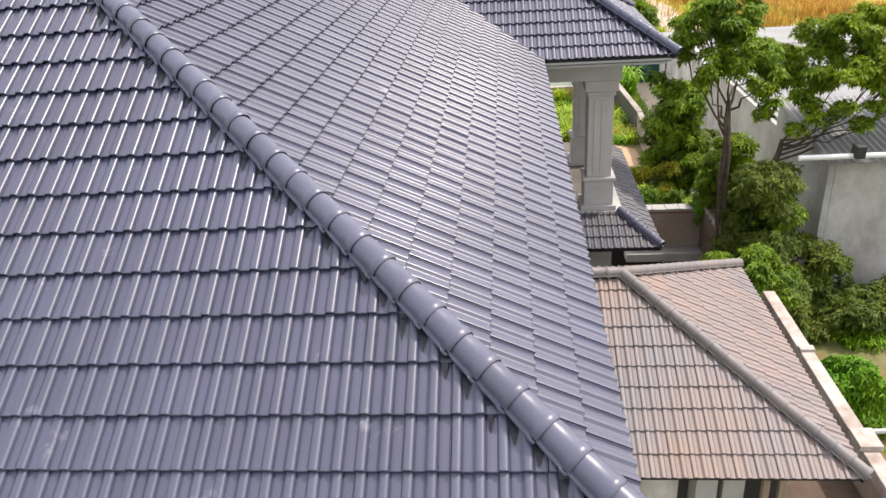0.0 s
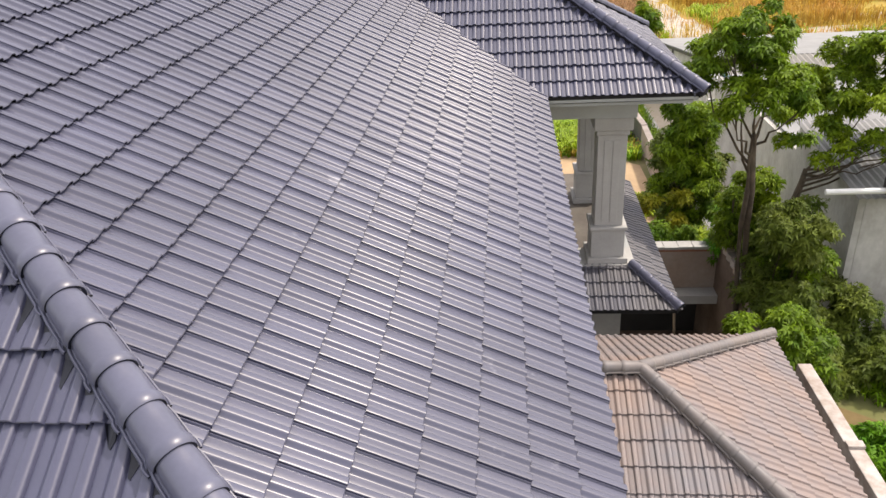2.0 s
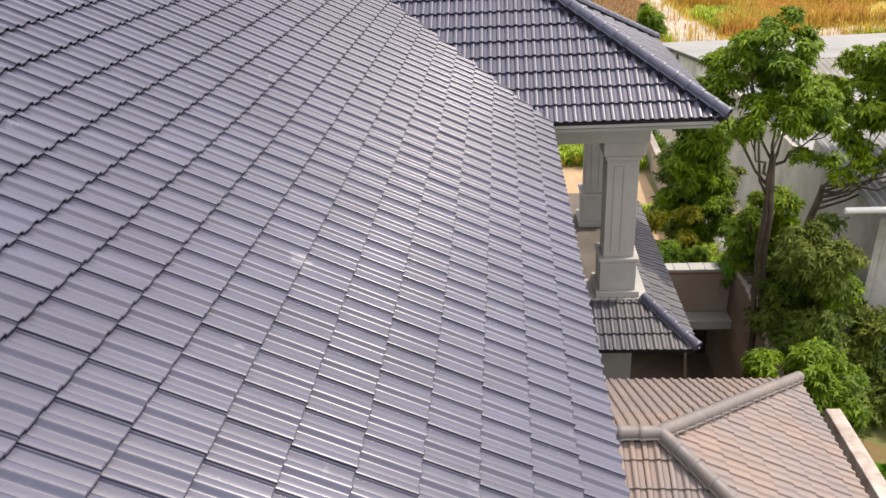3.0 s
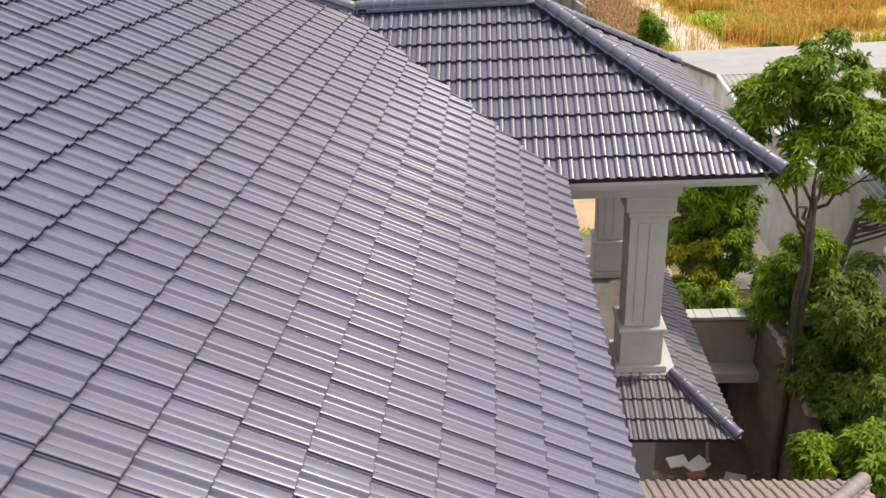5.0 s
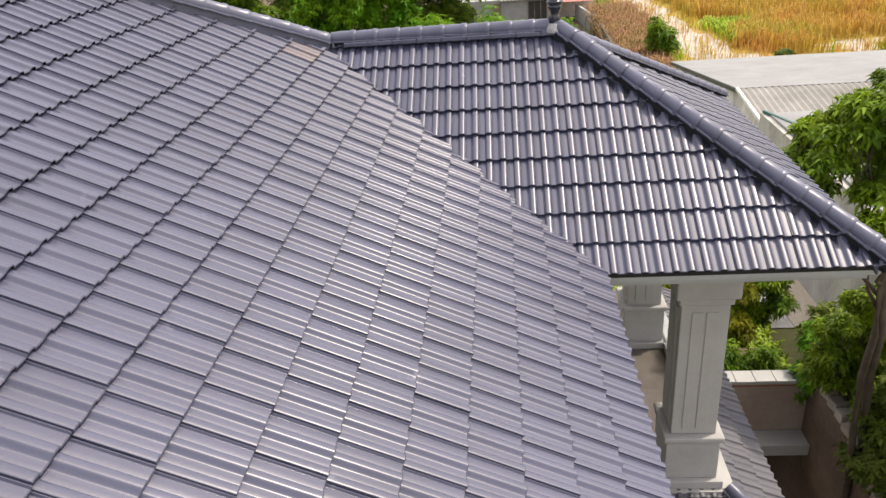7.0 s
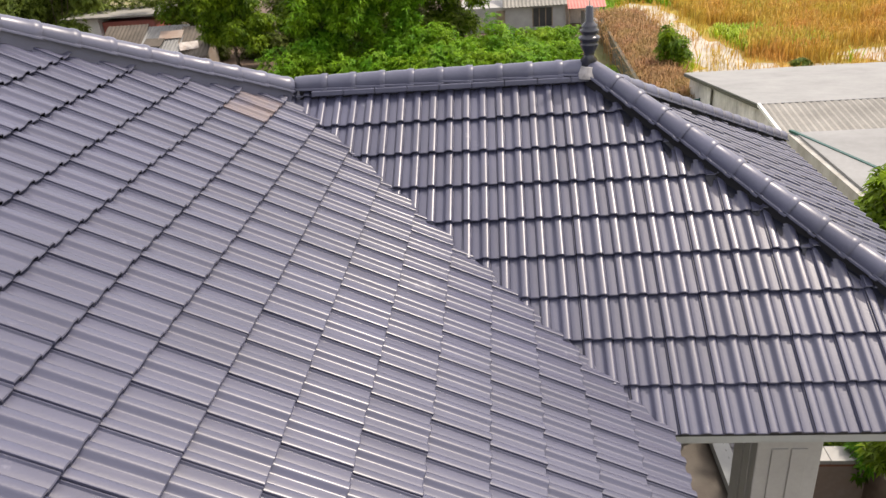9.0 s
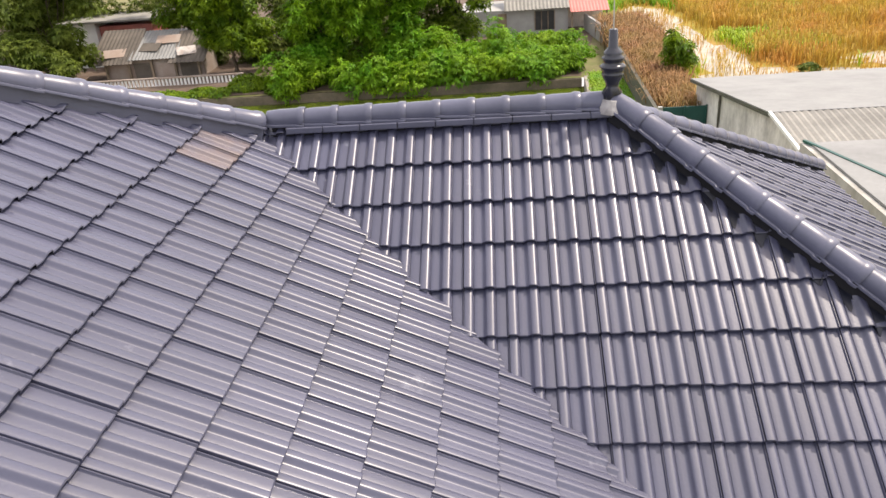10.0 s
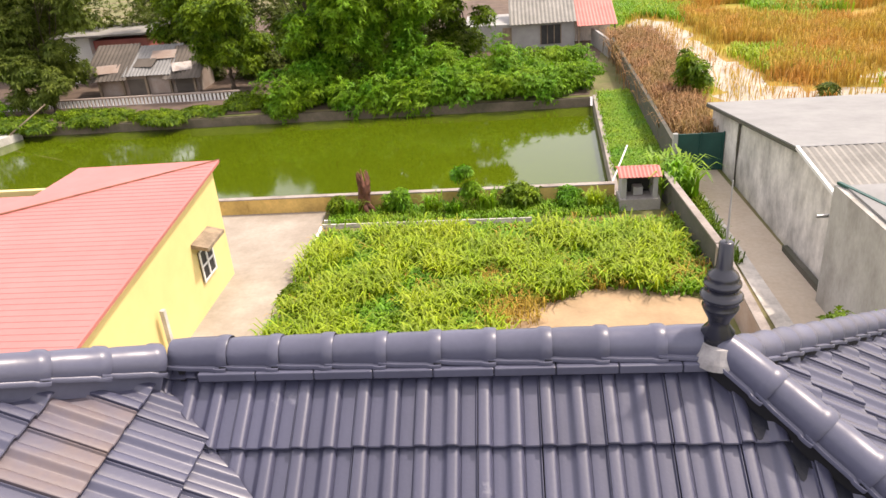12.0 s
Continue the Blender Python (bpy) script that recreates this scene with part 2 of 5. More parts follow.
# ---- the roofs ----
TW, TG, ROLL = 0.2875, 0.345, 0.025  # cover width, gauge and roll height of one tile


def tile_mesh(mat, width=TW, length=TG + 0.022, plain=False):
    """One interlocking tile with two rolls: x across, y up the slope, z off the roof; the lower edge rides on the course below."""
    us = [width * f for f in (0.0, 0.003, 0.010, 0.022, 0.05, 0.085, 0.13, 0.165, 0.185, 0.197, 0.207, 0.216, 0.222, 0.230, 0.238, 0.25, 0.33, 0.405, 0.42, 0.435, 0.45, 0.465, 0.48, 0.495, 0.51, 0.53, 0.555, 0.585, 0.62, 0.65, 0.67, 0.685, 0.697, 0.707, 0.716, 0.722, 0.730, 0.738, 0.75, 0.85, 0.955, 0.962, 0.970, 0.978, 0.991)]

    def ease(d):
        d = min(max(d, 0.0), 1.0)
        return d * d * (3 - 2 * d)

    def roll(x):
        """A rounded roll about its crest: a gentle flank before it, a steep one and a groove behind it."""
        top = ROLL * (1.0 - 0.16 * min(abs(x) / 0.10, 1.0) ** 2)
        if x < 0:
            d = (-x - 0.055) / 0.115
            return top * (1 - (0.75 * ease(d) + 0.25 * min(max(d, 0.0), 1.0)))
        return top * (1 - min(max(x - 0.065, 0.0) / 0.07, 1.0) ** 2.4) - (0.005 * (1 - ease((x - 0.142) / 0.016)) if x > 0.130 else 0.0)

    def h(u):
        f = u / width
        if f < 0.002:  # upright lip at the side joint
            return 0.20 * ROLL
        if f < 0.30:
            return 0.97 * roll(max(f - 0.085, -0.05)) - 0.10 * ROLL * (1 - ease(f / 0.022))
        if f < 0.80:
            return roll(f - 0.585)
        return 0.45 * ROLL * ease((f - 0.957) / 0.02)

    verts, faces = [], []

    def row(y, z, k=1.0):
        start = len(verts)
        verts.extend((u, y, z + k * h(u)) for u in us)
        return start

    def strip(a, b):
        faces.extend((a + i, a + i + 1, b + i + 1, b + i) for i in range(len(us) - 1))

    low, high = (0.030 if plain else 0.039), 0.004
    a, b = row(0.005, low), row(length, high)
    strip(a, b)
    tops = len(faces)
    c, d = row(0.0, low - 0.004), row(0.0, low - 0.009)
    strip(c, a)
    strip(d, c)
    n = len(us)
    e = len(verts)
    verts.extend(((us[0], 0, low - 0.03), (us[0], length, high - 0.02), (us[-1], 0, low - 0.03), (us[-1], length, high - 0.02)))
    faces.append((a, b, e + 1, e))
    faces.append((a + n - 1, e + 2, e + 3, b + n - 1))
    me = bpy.data.meshes.new("tile")
    me.from_pydata(verts, [], faces)
    me.polygons.foreach_set("use_smooth", [i < tops for i in range(len(faces))])
    me.set_sharp_from_angle(angle=radians(30))
    me.materials.append(mat)
    return me


def flat_frame(o, across, up):
    """A frame on a slope: x across, y up the slope, z off it."""
    x, y = Vector(across).normalized(), Vector(up).normalized()
    z = x.cross(y)
    m = Matrix((x, y, z)).transposed().to_4x4()
    m.translation = o
    return m


def roof_slope(name, parent, frame_m, outline, mat, u0=0.0, v0=0.0, keep=None, slab=0.10, tinted=None):
    """A tiled slope: a slab of the outline (u, v: a convex polygon) with tiles in courses laid from v0. keep tells which tiles are objects of their own."""
    bm = prism([(u, v, -slab) for u, v in outline], (0, 0, slab - 0.004))
    deck = part(name, bm, DECK, parent)
    deck.matrix_basis = frame_m
    whole = tile_mesh(mat, plain=mat is OLDTILE)
    up = frame_m.to_3x3().inverted() @ Vector((0, 0, 1))  # cuts at hips and valleys are upright
    edges = []
    n = len(outline)
    cu, cv = sum(p[0] for p in outline) / n, sum(p[1] for p in outline) / n
    for i in range(n):
        p, q = Vector(outline[i]), Vector(outline[(i + 1) % n])
        nn = Vector(((q - p).y, -(q - p).x)).normalized()
        if nn.dot(Vector((cu, cv)) - p) > 0:
            nn = -nn
        edges.append((p, nn))
    umin, umax = min(p[0] for p in outline), max(p[0] for p in outline)
    vmin, vmax = min(p[1] for p in outline), max(p[1] for p in outline)
    rest_v, rest_f, rest_s = [], [], []
    count = 0
    wv = np.array([v.co for v in whole.vertices])
    wf = [tuple(p.vertices) for p in whole.polygons]
    ws = [p.use_smooth for p in whole.polygons]
    for j in range(int((vmin - v0) / TG) - 1, int((vmax - v0) / TG) + 1):
        for i in range(int((umin - u0) / TW) - 1, int((umax - u0) / TW) + 1):
            u, v = u0 + i * TW, v0 + j * TG
            corners = [Vector((u + a * TW, v + b * TG)) for a in (0, 1) for b in (0, 1)]
            far = [max(nn.dot(c - p) for c in corners) for p, nn in edges]
            if any(min(nn.dot(c - p) for c in corners) > -0.02 for p, nn in edges):
                continue
            jit = Vector((random.uniform(-0.002, 0.002), random.uniform(-0.003, 0.003), random.uniform(-0.0015, 0.0025)))
            at = Vector((u, v, 0)) + jit
            cut = [k for k, f in enumerate(far) if f > 0.012 and not (edges[k][1].y < -0.99)]
            me = whole
            if cut:
                bm = bmesh.new()
                bm.from_mesh(whole)
                for k in cut:
                    p, nn = edges[k]
                    bmesh.ops.bisect_plane(bm, geom=bm.verts[:] + bm.edges[:] + bm.faces[:], plane_co=(p.x - at.x, p.y - at.y, 0), plane_no=(nn.x * up.z, nn.y * up.z, -nn.y * up.y), clear_outer=True)
                if not bm.faces:
                    bm.free()
                    continue
                me = bpy.data.meshes.new("cut_tile")
                bm.to_mesh(me)
                bm.free()
                if not me.materials:
                    me.materials.append(mat)
            if tinted and tinted(u, v):
                me = me.copy()
                me.materials.clear()
                me.materials.append(WARM_SHEEN)
                count = min(count, 290)
            if keep and keep(u, v) and count < 300 or tinted and tinted(u, v):
                count += 1
                ob = new("tile", me)
                ob.parent = deck
                ob.location = at
                ob.rotation_euler = (random.uniform(-0.002, 0.002), 0, random.uniform(-0.003, 0.003))
            else:
                k = len(rest_v)
                if me is whole:
                    rest_v.extend((wv + np.array(at)).tolist())
                    rest_f.extend(tuple(a + k for a in f) for f in wf)
                    rest_s.extend(ws)
                else:
                    rest_v.extend(tuple(w.co + at) for w in me.vertices)
                    rest_f.extend(tuple(a + k for a in p.vertices) for p in me.polygons)
                    rest_s.extend(p.use_smooth for p in me.polygons)
    if rest_v:
        me = bpy.data.meshes.new("tiling")
        me.from_pydata(rest_v, [], rest_f)
        me.polygons.foreach_set("use_smooth", rest_s)
        me.set_sharp_from_angle(angle=radians(30))
        me.materials.append(mat)
        ob = tagged(new("tiling", me), kind="stuff")
        ob.parent = deck
    return deck


def cap_mesh(mat, radius=0.105, length=0.30):
    """A half-round ridge cap: a hollow flared lip over the cap below, a raised collar behind it and a thin flange along both feet."""
    verts, faces = [], []
    seg = 14
    prof = ((0.035, 0.90), (0.0, 0.905), (-0.002, 1.03), (0.005, 1.075), (0.030, 1.095), (0.054, 1.08), (0.066, 1.00), (0.20, 0.96), (length, 0.85))
    foot = ((0.008, -0.005), (0.017, 0.003), (0.023, 0.002), (0.026, -0.005), (0.025, -0.016))  # out and up: a rolled rim
    width = seg + 1 + 2 * len(foot)
    for y, r in prof:
        ring = []
        for i in range(seg + 1):
            a = math.pi * (i / seg * 1.14 - 0.07)
            ring.append((radius * r * math.cos(a), y, radius * r * math.sin(a)))
        (x0, _, z0), (x1, _, z1) = ring[0], ring[-1]
        verts.extend([(x0 + o, y, z0 + u) for o, u in reversed(foot)] + ring + [(x1 - o, y, z1 + u) for o, u in foot])
    for k in range(len(prof) - 1):
        for i in range(width - 1):
            p = k * width + i
            faces.append((p, p + 1, p + width + 1, p + width))
    me = bpy.data.meshes.new("ridge_cap")
    me.from_pydata(verts, [], faces)
    me.polygons.foreach_set("use_smooth", [True] * len(faces))
    me.set_sharp_from_angle(angle=radians(38))
    me.materials.append(mat)
    me.materials.append(BED_AND_SHADE)  # shade of the joint under the lip, put in as near-black colour
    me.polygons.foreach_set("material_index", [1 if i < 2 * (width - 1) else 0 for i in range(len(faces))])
    return me


def cap_line(parent, a, b, mat, pitch=0.258, lift=0.045, radius=0.105, bed_mat=None):
    """Caps laid from a to b along a hip or ridge, each an object of its own."""
    a, b = Vector(a), Vector(b)
    d = (b - a).normalized()
    x = d.cross(Vector((0, 0, 1))).normalized()
    m = flat_frame(a, x, d)
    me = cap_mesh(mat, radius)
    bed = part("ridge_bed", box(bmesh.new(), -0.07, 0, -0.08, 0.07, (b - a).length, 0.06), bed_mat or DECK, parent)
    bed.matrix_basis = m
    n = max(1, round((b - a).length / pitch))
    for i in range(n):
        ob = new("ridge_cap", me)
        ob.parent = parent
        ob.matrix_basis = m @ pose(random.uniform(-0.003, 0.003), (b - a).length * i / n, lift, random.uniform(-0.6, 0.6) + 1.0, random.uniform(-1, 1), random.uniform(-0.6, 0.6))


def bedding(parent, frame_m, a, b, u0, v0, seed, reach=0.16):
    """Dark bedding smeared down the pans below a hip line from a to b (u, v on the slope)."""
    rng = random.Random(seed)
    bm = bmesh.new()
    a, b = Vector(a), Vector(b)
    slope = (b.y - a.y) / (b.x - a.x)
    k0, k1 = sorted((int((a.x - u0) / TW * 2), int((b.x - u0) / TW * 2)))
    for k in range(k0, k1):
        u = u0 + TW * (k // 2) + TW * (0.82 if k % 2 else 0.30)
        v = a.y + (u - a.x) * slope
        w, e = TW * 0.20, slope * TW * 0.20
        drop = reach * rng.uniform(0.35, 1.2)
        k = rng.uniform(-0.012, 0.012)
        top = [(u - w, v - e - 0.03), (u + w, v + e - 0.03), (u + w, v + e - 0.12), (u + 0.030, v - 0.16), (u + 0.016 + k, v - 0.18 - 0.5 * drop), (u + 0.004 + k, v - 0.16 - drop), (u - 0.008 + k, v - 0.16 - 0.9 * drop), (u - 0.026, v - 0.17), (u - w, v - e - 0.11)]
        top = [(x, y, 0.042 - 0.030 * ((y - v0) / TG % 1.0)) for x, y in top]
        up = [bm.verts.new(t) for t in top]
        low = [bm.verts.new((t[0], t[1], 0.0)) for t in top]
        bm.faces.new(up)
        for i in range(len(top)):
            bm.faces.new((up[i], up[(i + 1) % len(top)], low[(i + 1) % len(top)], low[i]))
    ob = part("bedding", bm, BED_AND_SHADE, parent, "dark mortar smeared below the hip caps")
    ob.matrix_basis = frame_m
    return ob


def dry_ridge(parent, a, b, mat, width=TW):
    """Square closing pieces under the ridge caps."""
    a, b = Vector(a), Vector(b)
    d = (b - a).normalized()
    n = round((b - a).length / width)
    for i in range(n):
        bm = box(bmesh.new(), 0.002, -0.012, -0.035, width - 0.002, 0.05, 0.010, 0.006)
        ob = part("ridge_closer", bm, mat, parent)
        ob.matrix_basis = flat_frame(a + d * (i * width), d, Vector((0, 0, 1)).cross(d))


XE, ZE, K2, K1 = 1.997, 7.963, 0.59, 0.681
YF, YV, YR, ZR = 6.083, 17.95, 20.5, 9.70
XV, XA, XW, YB = -0.95, 1.764, 4.614, 23.70


def up_of(k, horizontal):
    return Vector((horizontal[0], horizontal[1], k)).normalized()


# main roof: front slope, side slope and the unseen far slopes that close it
main_roof = empty("main_roof", "large hipped roof of glazed blue-grey interlocking tiles", "roof")
c2, c1 = math.sqrt(1 + K2 * K2), math.sqrt(1 + K1 * K1)
APX = -6.5
hip_run = XE - APX
front_top = (APX, YF + hip_run * K2 / K1, ZE + K2 * hip_run)
back_top = (APX, YR - (XV - APX), ZE + K2 * hip_run)
side_m = flat_frame((XE, 0, ZE), (0, 1, 0), up_of(K2, (-1, 0)))
roof_slope("side_slope", main_roof, side_m, [(YF, 0), (YV, 0), (YR + 0.075, (XE - XV) * c2 + 0.10), (back_top[1] + 0.075, hip_run * c2 + 0.10), (front_top[1], hip_run * c2)], GLAZE, u0=8.425, v0=-0.02,
           keep=lambda u, v: 7.5 < u < 13.5 and 0.6 < v < 4.2, tinted=lambda u, v: 19.5 < u < 20.2 and 3.2 < v < 3.75)
front_m = flat_frame((0, YF, ZE), (1, 0, 0), up_of(K1, (0, 1)))
roof_slope("front_slope", main_roof, front_m, [(XE, 0), (APX, (front_top[1] - YF) * c1), (2 * APX - XE, 0)], GLAZE, u0=0.05, v0=-0.035,
           keep=lambda u, v: -2.5 < u < 2.2 and v < 4.5)
# far side of the main roof, plain slabs
XF = 2 * APX - XE
part("far_slope", prism([(APX, front_top[1], front_top[2] - 0.02), (APX, back_top[1], back_top[2] - 0.02), (XF, YR + 2.6, ZE - 0.02), (XF, YF, ZE - 0.02)], (0, 0, -0.1)), GLAZE, main_roof)
part("back_slope", prism([(APX, back_top[1], back_top[2] - 0.04), (XV, YR, ZR - 0.06), (XV, YR + 2.6, ZE - 0.04), (XF, YR + 2.6, ZE - 0.04)], (0, 0, -0.1)), GLAZE, main_roof)
cap_line(main_roof, (XF, YF, ZE + 0.01), front_top, CAPS)
cap_line(main_roof, front_top, back_top, CAPS)
cap_line(main_roof, (XE + 0.02, YF - 0.03, ZE + 0.01), front_top, CAPS, radius=0.100)
cap_line(main_roof, (XV, YR, ZR + 0.08), (back_top[0], back_top[1], back_top[2] + 0.08), CAPS, radius=0.082, bed_mat=CAPS)
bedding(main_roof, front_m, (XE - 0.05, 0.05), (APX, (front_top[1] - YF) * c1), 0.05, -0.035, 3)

# wing roof
wing_roof = empty("wing_roof", "hipped wing roof of glazed blue-grey tiles above a veranda", "roof")
run3 = YR - YV
wf_m = flat_frame((0, YV, ZE), (1, 0, 0), up_of(K1, (0, 1)))
roof_slope("wing_front_slope", wing_roof, wf_m, [(XE - 0.10, 0), (XW, 0), (XA, run3 * c1 + 0.07), (XV - 0.10, run3 * c1 + 0.07)], GLAZE, u0=-0.521, v0=-0.02, keep=lambda u, v: True)
kx = (ZR - ZE) / (XW - XA)
wr_m = flat_frame((XW, 0, ZE), (0, 1, 0), up_of(kx, (-1, 0)))
roof_slope("wing_end_slope", wing_roof, wr_m, [(YV, 0), (YB, 0), (YR, (XW - XA) * math.sqrt(1 + kx * kx))], GLAZE, u0=0.1, v0=-0.02, keep=lambda u, v: True)
part("wing_back_slope", prism([(XW, YB, ZE - 0.30), (XA, YR + 0.08, ZR - 0.02), (XV, YR + 0.08, ZR - 0.02), (XV, YB, ZE - 0.30)], (0, 0, -0.08)), GLAZE, wing_roof)
cap_line(wing_roof, (XA, YR + 0.070, ZR + 0.073), (XV + 0.10, YR + 0.070, ZR + 0.073), CAPS, radius=0.086)
cap_line(wing_roof, (XW + 0.03, YV - 0.03, ZE + 0.03), (XA, YR, ZR + 0.08), CAPS, radius=0.086)
cap_line(wing_roof, (XW + 0.03, YB + 0.03, ZE + 0.02), (XA, YR, ZR + 0.04), CAPS, radius=0.078)
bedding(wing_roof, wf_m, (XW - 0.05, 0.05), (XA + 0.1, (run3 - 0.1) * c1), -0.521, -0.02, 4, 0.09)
dry_ridge(wing_roof, (XV + 0.22, YR - 0.047, ZR + 0.074), (XA, YR - 0.047, ZR + 0.074), CAPS)

# lower roof over the side projection
low_roof = empty("projection_roof", "weathered hipped tile roof with rust-tinted patches over a side projection", "roof")
GX, GY, GZ, GE, GY0, GY1, GXL = 3.10, 13.95, 5.25, 3.70, 10.95, 17.10, 1.6
GXE = 6.03
kf = (GZ - GE) / (GY - GY0)
kr = (GZ - GE) / (GXE - GX)
kb = (GZ - GE) / (GY1 - GY)
roof_slope("front_slope", low_roof, flat_frame((0, GY0, GE), (1, 0, 0), up_of(kf, (0, 1))), [(GXL, 0), (GXE, 0), (GX, (GY - GY0) * math.sqrt(1 + kf * kf)), (GXL, (GY - GY0) * math.sqrt(1 + kf * kf))], OLDTILE, v0=-0.02, keep=lambda u, v: True)
roof_slope("end_slope", low_roof, flat_frame((GXE, 0, GE), (0, 1, 0), up_of(kr, (-1, 0))), [(GY0, 0), (GY1, 0), (GY, (GXE - GX) * math.sqrt(1 + kr * kr))], OLDTILE, v0=-0.02, keep=lambda u, v: True)
roof_slope("back_slope", low_roof, flat_frame((0, GY1, GE), (-1, 0, 0), up_of(kb, (0, -1))), [(-GXL, 0), (-GXE, 0), (-GX, (GY1 - GY) * math.sqrt(1 + kb * kb)), (-GXL, (GY1 - GY) * math.sqrt(1 + kb * kb))], OLDTILE, v0=-0.02, keep=lambda u, v: True)
for a, b in (((GXL, GY, GZ), (GX, GY, GZ)), ((GXE, GY0, GE), (GX, GY, GZ)), ((GXE, GY1, GE), (GX, GY, GZ))):
    cap_line(low_roof, (a[0], a[1], a[2] + 0.03), (b[0], b[1], b[2] + 0.03), OLDCAPS, radius=0.088)

# veranda skirt roof
skirt = empty("veranda_roof", "narrow skirt roof of glazed grey tiles below the veranda", "roof")
SX, SY, SZ, SE = 3.82, 19.0, 4.15, 3.72
SXE, SYE = 4.62, 17.98
ks = (SZ - SE) / (SY - SYE)
kt = (SZ - SE) / (SXE - SX)
roof_slope("front_slope", skirt, flat_frame((0, SYE, SE), (1, 0, 0), up_of(ks, (0, 1))), [(1.5, 0), (SXE, 0), (SX, (SY - SYE) * math.sqrt(1 + ks * ks)), (1.5, (SY - SYE) * math.sqrt(1 + ks * ks))], DUSTY, v0=-0.02, keep=lambda u, v: True)
roof_slope("end_slope", skirt, flat_frame((SXE, 0, SE), (0, 1, 0), up_of(kt, (-1, 0))), [(SYE, 0), (24.5, 0), (24.5, (SXE - SX) * math.sqrt(1 + kt * kt)), (SY, (SXE - SX) * math.sqrt(1 + kt * kt))], DUSTY, v0=-0.02, keep=lambda u, v: True)
cap_line(skirt, (SXE, SYE, SE + 0.03), (SX, SY, SZ + 0.03), CAPS, radius=0.09)

# ---- the house below the roofs ----
house = empty("house", "two-storey villa with pale rendered walls and a columned veranda", "house")
part("wall", boxed(-15, YF + 0.7, -2, 1.35, 23.2, 7.9), STONE, house)
part("lower_wall", boxed(1.36, 11.7, -2, 5.3, 16.4, 3.6), OLDWALL, house, "bare pale rendered wall")
# flat sheet on the solid wall; near-black colour stands in for the shade inside
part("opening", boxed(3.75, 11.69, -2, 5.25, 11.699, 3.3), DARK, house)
for x in (3.9, 4.28):
    part("pilaster", boxed(x, 11.3, -2, x + 0.30, 11.688, 3.55), STONE, house)
for x, y in ((4.78, 11.1), (5.05, 11.2)):
    part("prop", box(bmesh.new(), -0.05, -0.03, -5.4, 0.05, 0.03, 0, 0, pose(x, y, 3.55, 6, -5, 10)), WOOD, house)
part("fascia", boxed(XE - 0.12, YF, ZE - 0.19, XE + 0.012, YV - 0.02, ZE - 0.125), PAINT, house)
part("fascia_board", boxed(XE + 0.002, YF, ZE - 0.124, XE + 0.012, YV - 0.02, ZE + 0.005), PAINT, house)
part("fascia_board", boxed(XE - 0.12, YV + 0.045, ZE - 0.115, XW - 0.06, YV + 0.07, ZE + 0.015), PAINT, house)
part("fascia", boxed(XW - 0.12, YV + 0.13, ZE - 0.16, XW - 0.06, YB - 0.06, ZE - 0.05), PAINT, house)
part("soffit", boxed(1.36, YV + 0.13, ZE - 0.20, XW - 0.13, YB - 0.1, ZE - 0.15), PAINT, house)
part("soffit", boxed(1.36, YF + 0.1, ZE - 0.20, XE - 0.13, YV + 0.12, ZE - 0.15), PAINT, house)
part("veranda_beam", boxed(1.37, 19.02, ZE - 0.72, 3.75, 19.62, ZE - 0.205), PAINT, house)
part("veranda_beam", boxed(3.1, 19.63, ZE - 0.72, 3.7, 23.1, ZE - 0.205), PAINT, house)
part("veranda_floor", boxed(1.37, 19.0, 3.75, 3.82, 24.4, 4.06), FLOOR, house, "unfinished grey-brown veranda floor")
part("veranda_kerb", boxed(1.36, 18.95, 4.065, 3.90, 19.75, 4.20), STONE, house)
part("veranda_kerb", boxed(3.68, 19.755, 4.065, 3.90, 24.4, 4.19), PAINT, house)
part("ground_wall", boxed(1.37, 19.1, -2, 3.7, 24.3, 3.74), STONE, house)


def column(x, y, z0, z1):
    ob = empty("column", "square grey-rendered veranda column with recessed panels", "column", group="veranda columns")
    ob.location = (x, y, z0)
    h = z1 - z0
    w = 0.275
    base = part("base", boxed(-0.33, -0.33, 0.121, 0.33, 0.33, 0.72, 0.01), STONE, ob)
    part("plinth", boxed(-0.40, -0.40, 0, 0.40, 0.40, 0.12, 0.01), STONE, base)
    part("base_moulding", boxed(-0.37, -0.37, 0.721, 0.37, 0.37, 0.80, 0.02), STONE, base)
    shaft = part("shaft", boxed(-w, -w, 0.801, w, w, h - 0.36, 0.01), STONE, ob)
    for i in range(4):
        m = pose(0, 0, 0, 0, 0, 90 * i)
        part("panel", box(bmesh.new(), -0.15, -w - 0.012, 0.9, -0.015, -w + 0.01, h - 0.46, 0.004, m), STONE, shaft)
        part("panel", box(bmesh.new(), 0.015, -w - 0.012, 0.9, 0.15, -w + 0.01, h - 0.46, 0.004, m), STONE, shaft)
    capital = part("capital", boxed(-0.31, -0.31, h - 0.359, 0.31, 0.31, h - 0.26, 0.02), STONE, ob)
    part("capital_block", boxed(-0.36, -0.36, h - 0.259, 0.36, 0.36, h, 0.02), STONE, capital)
    return ob


first = column(3.34, 19.40, 4.2, ZE - 0.722)
copy_thing(first, pose(3.34, 22.75, 4.07))

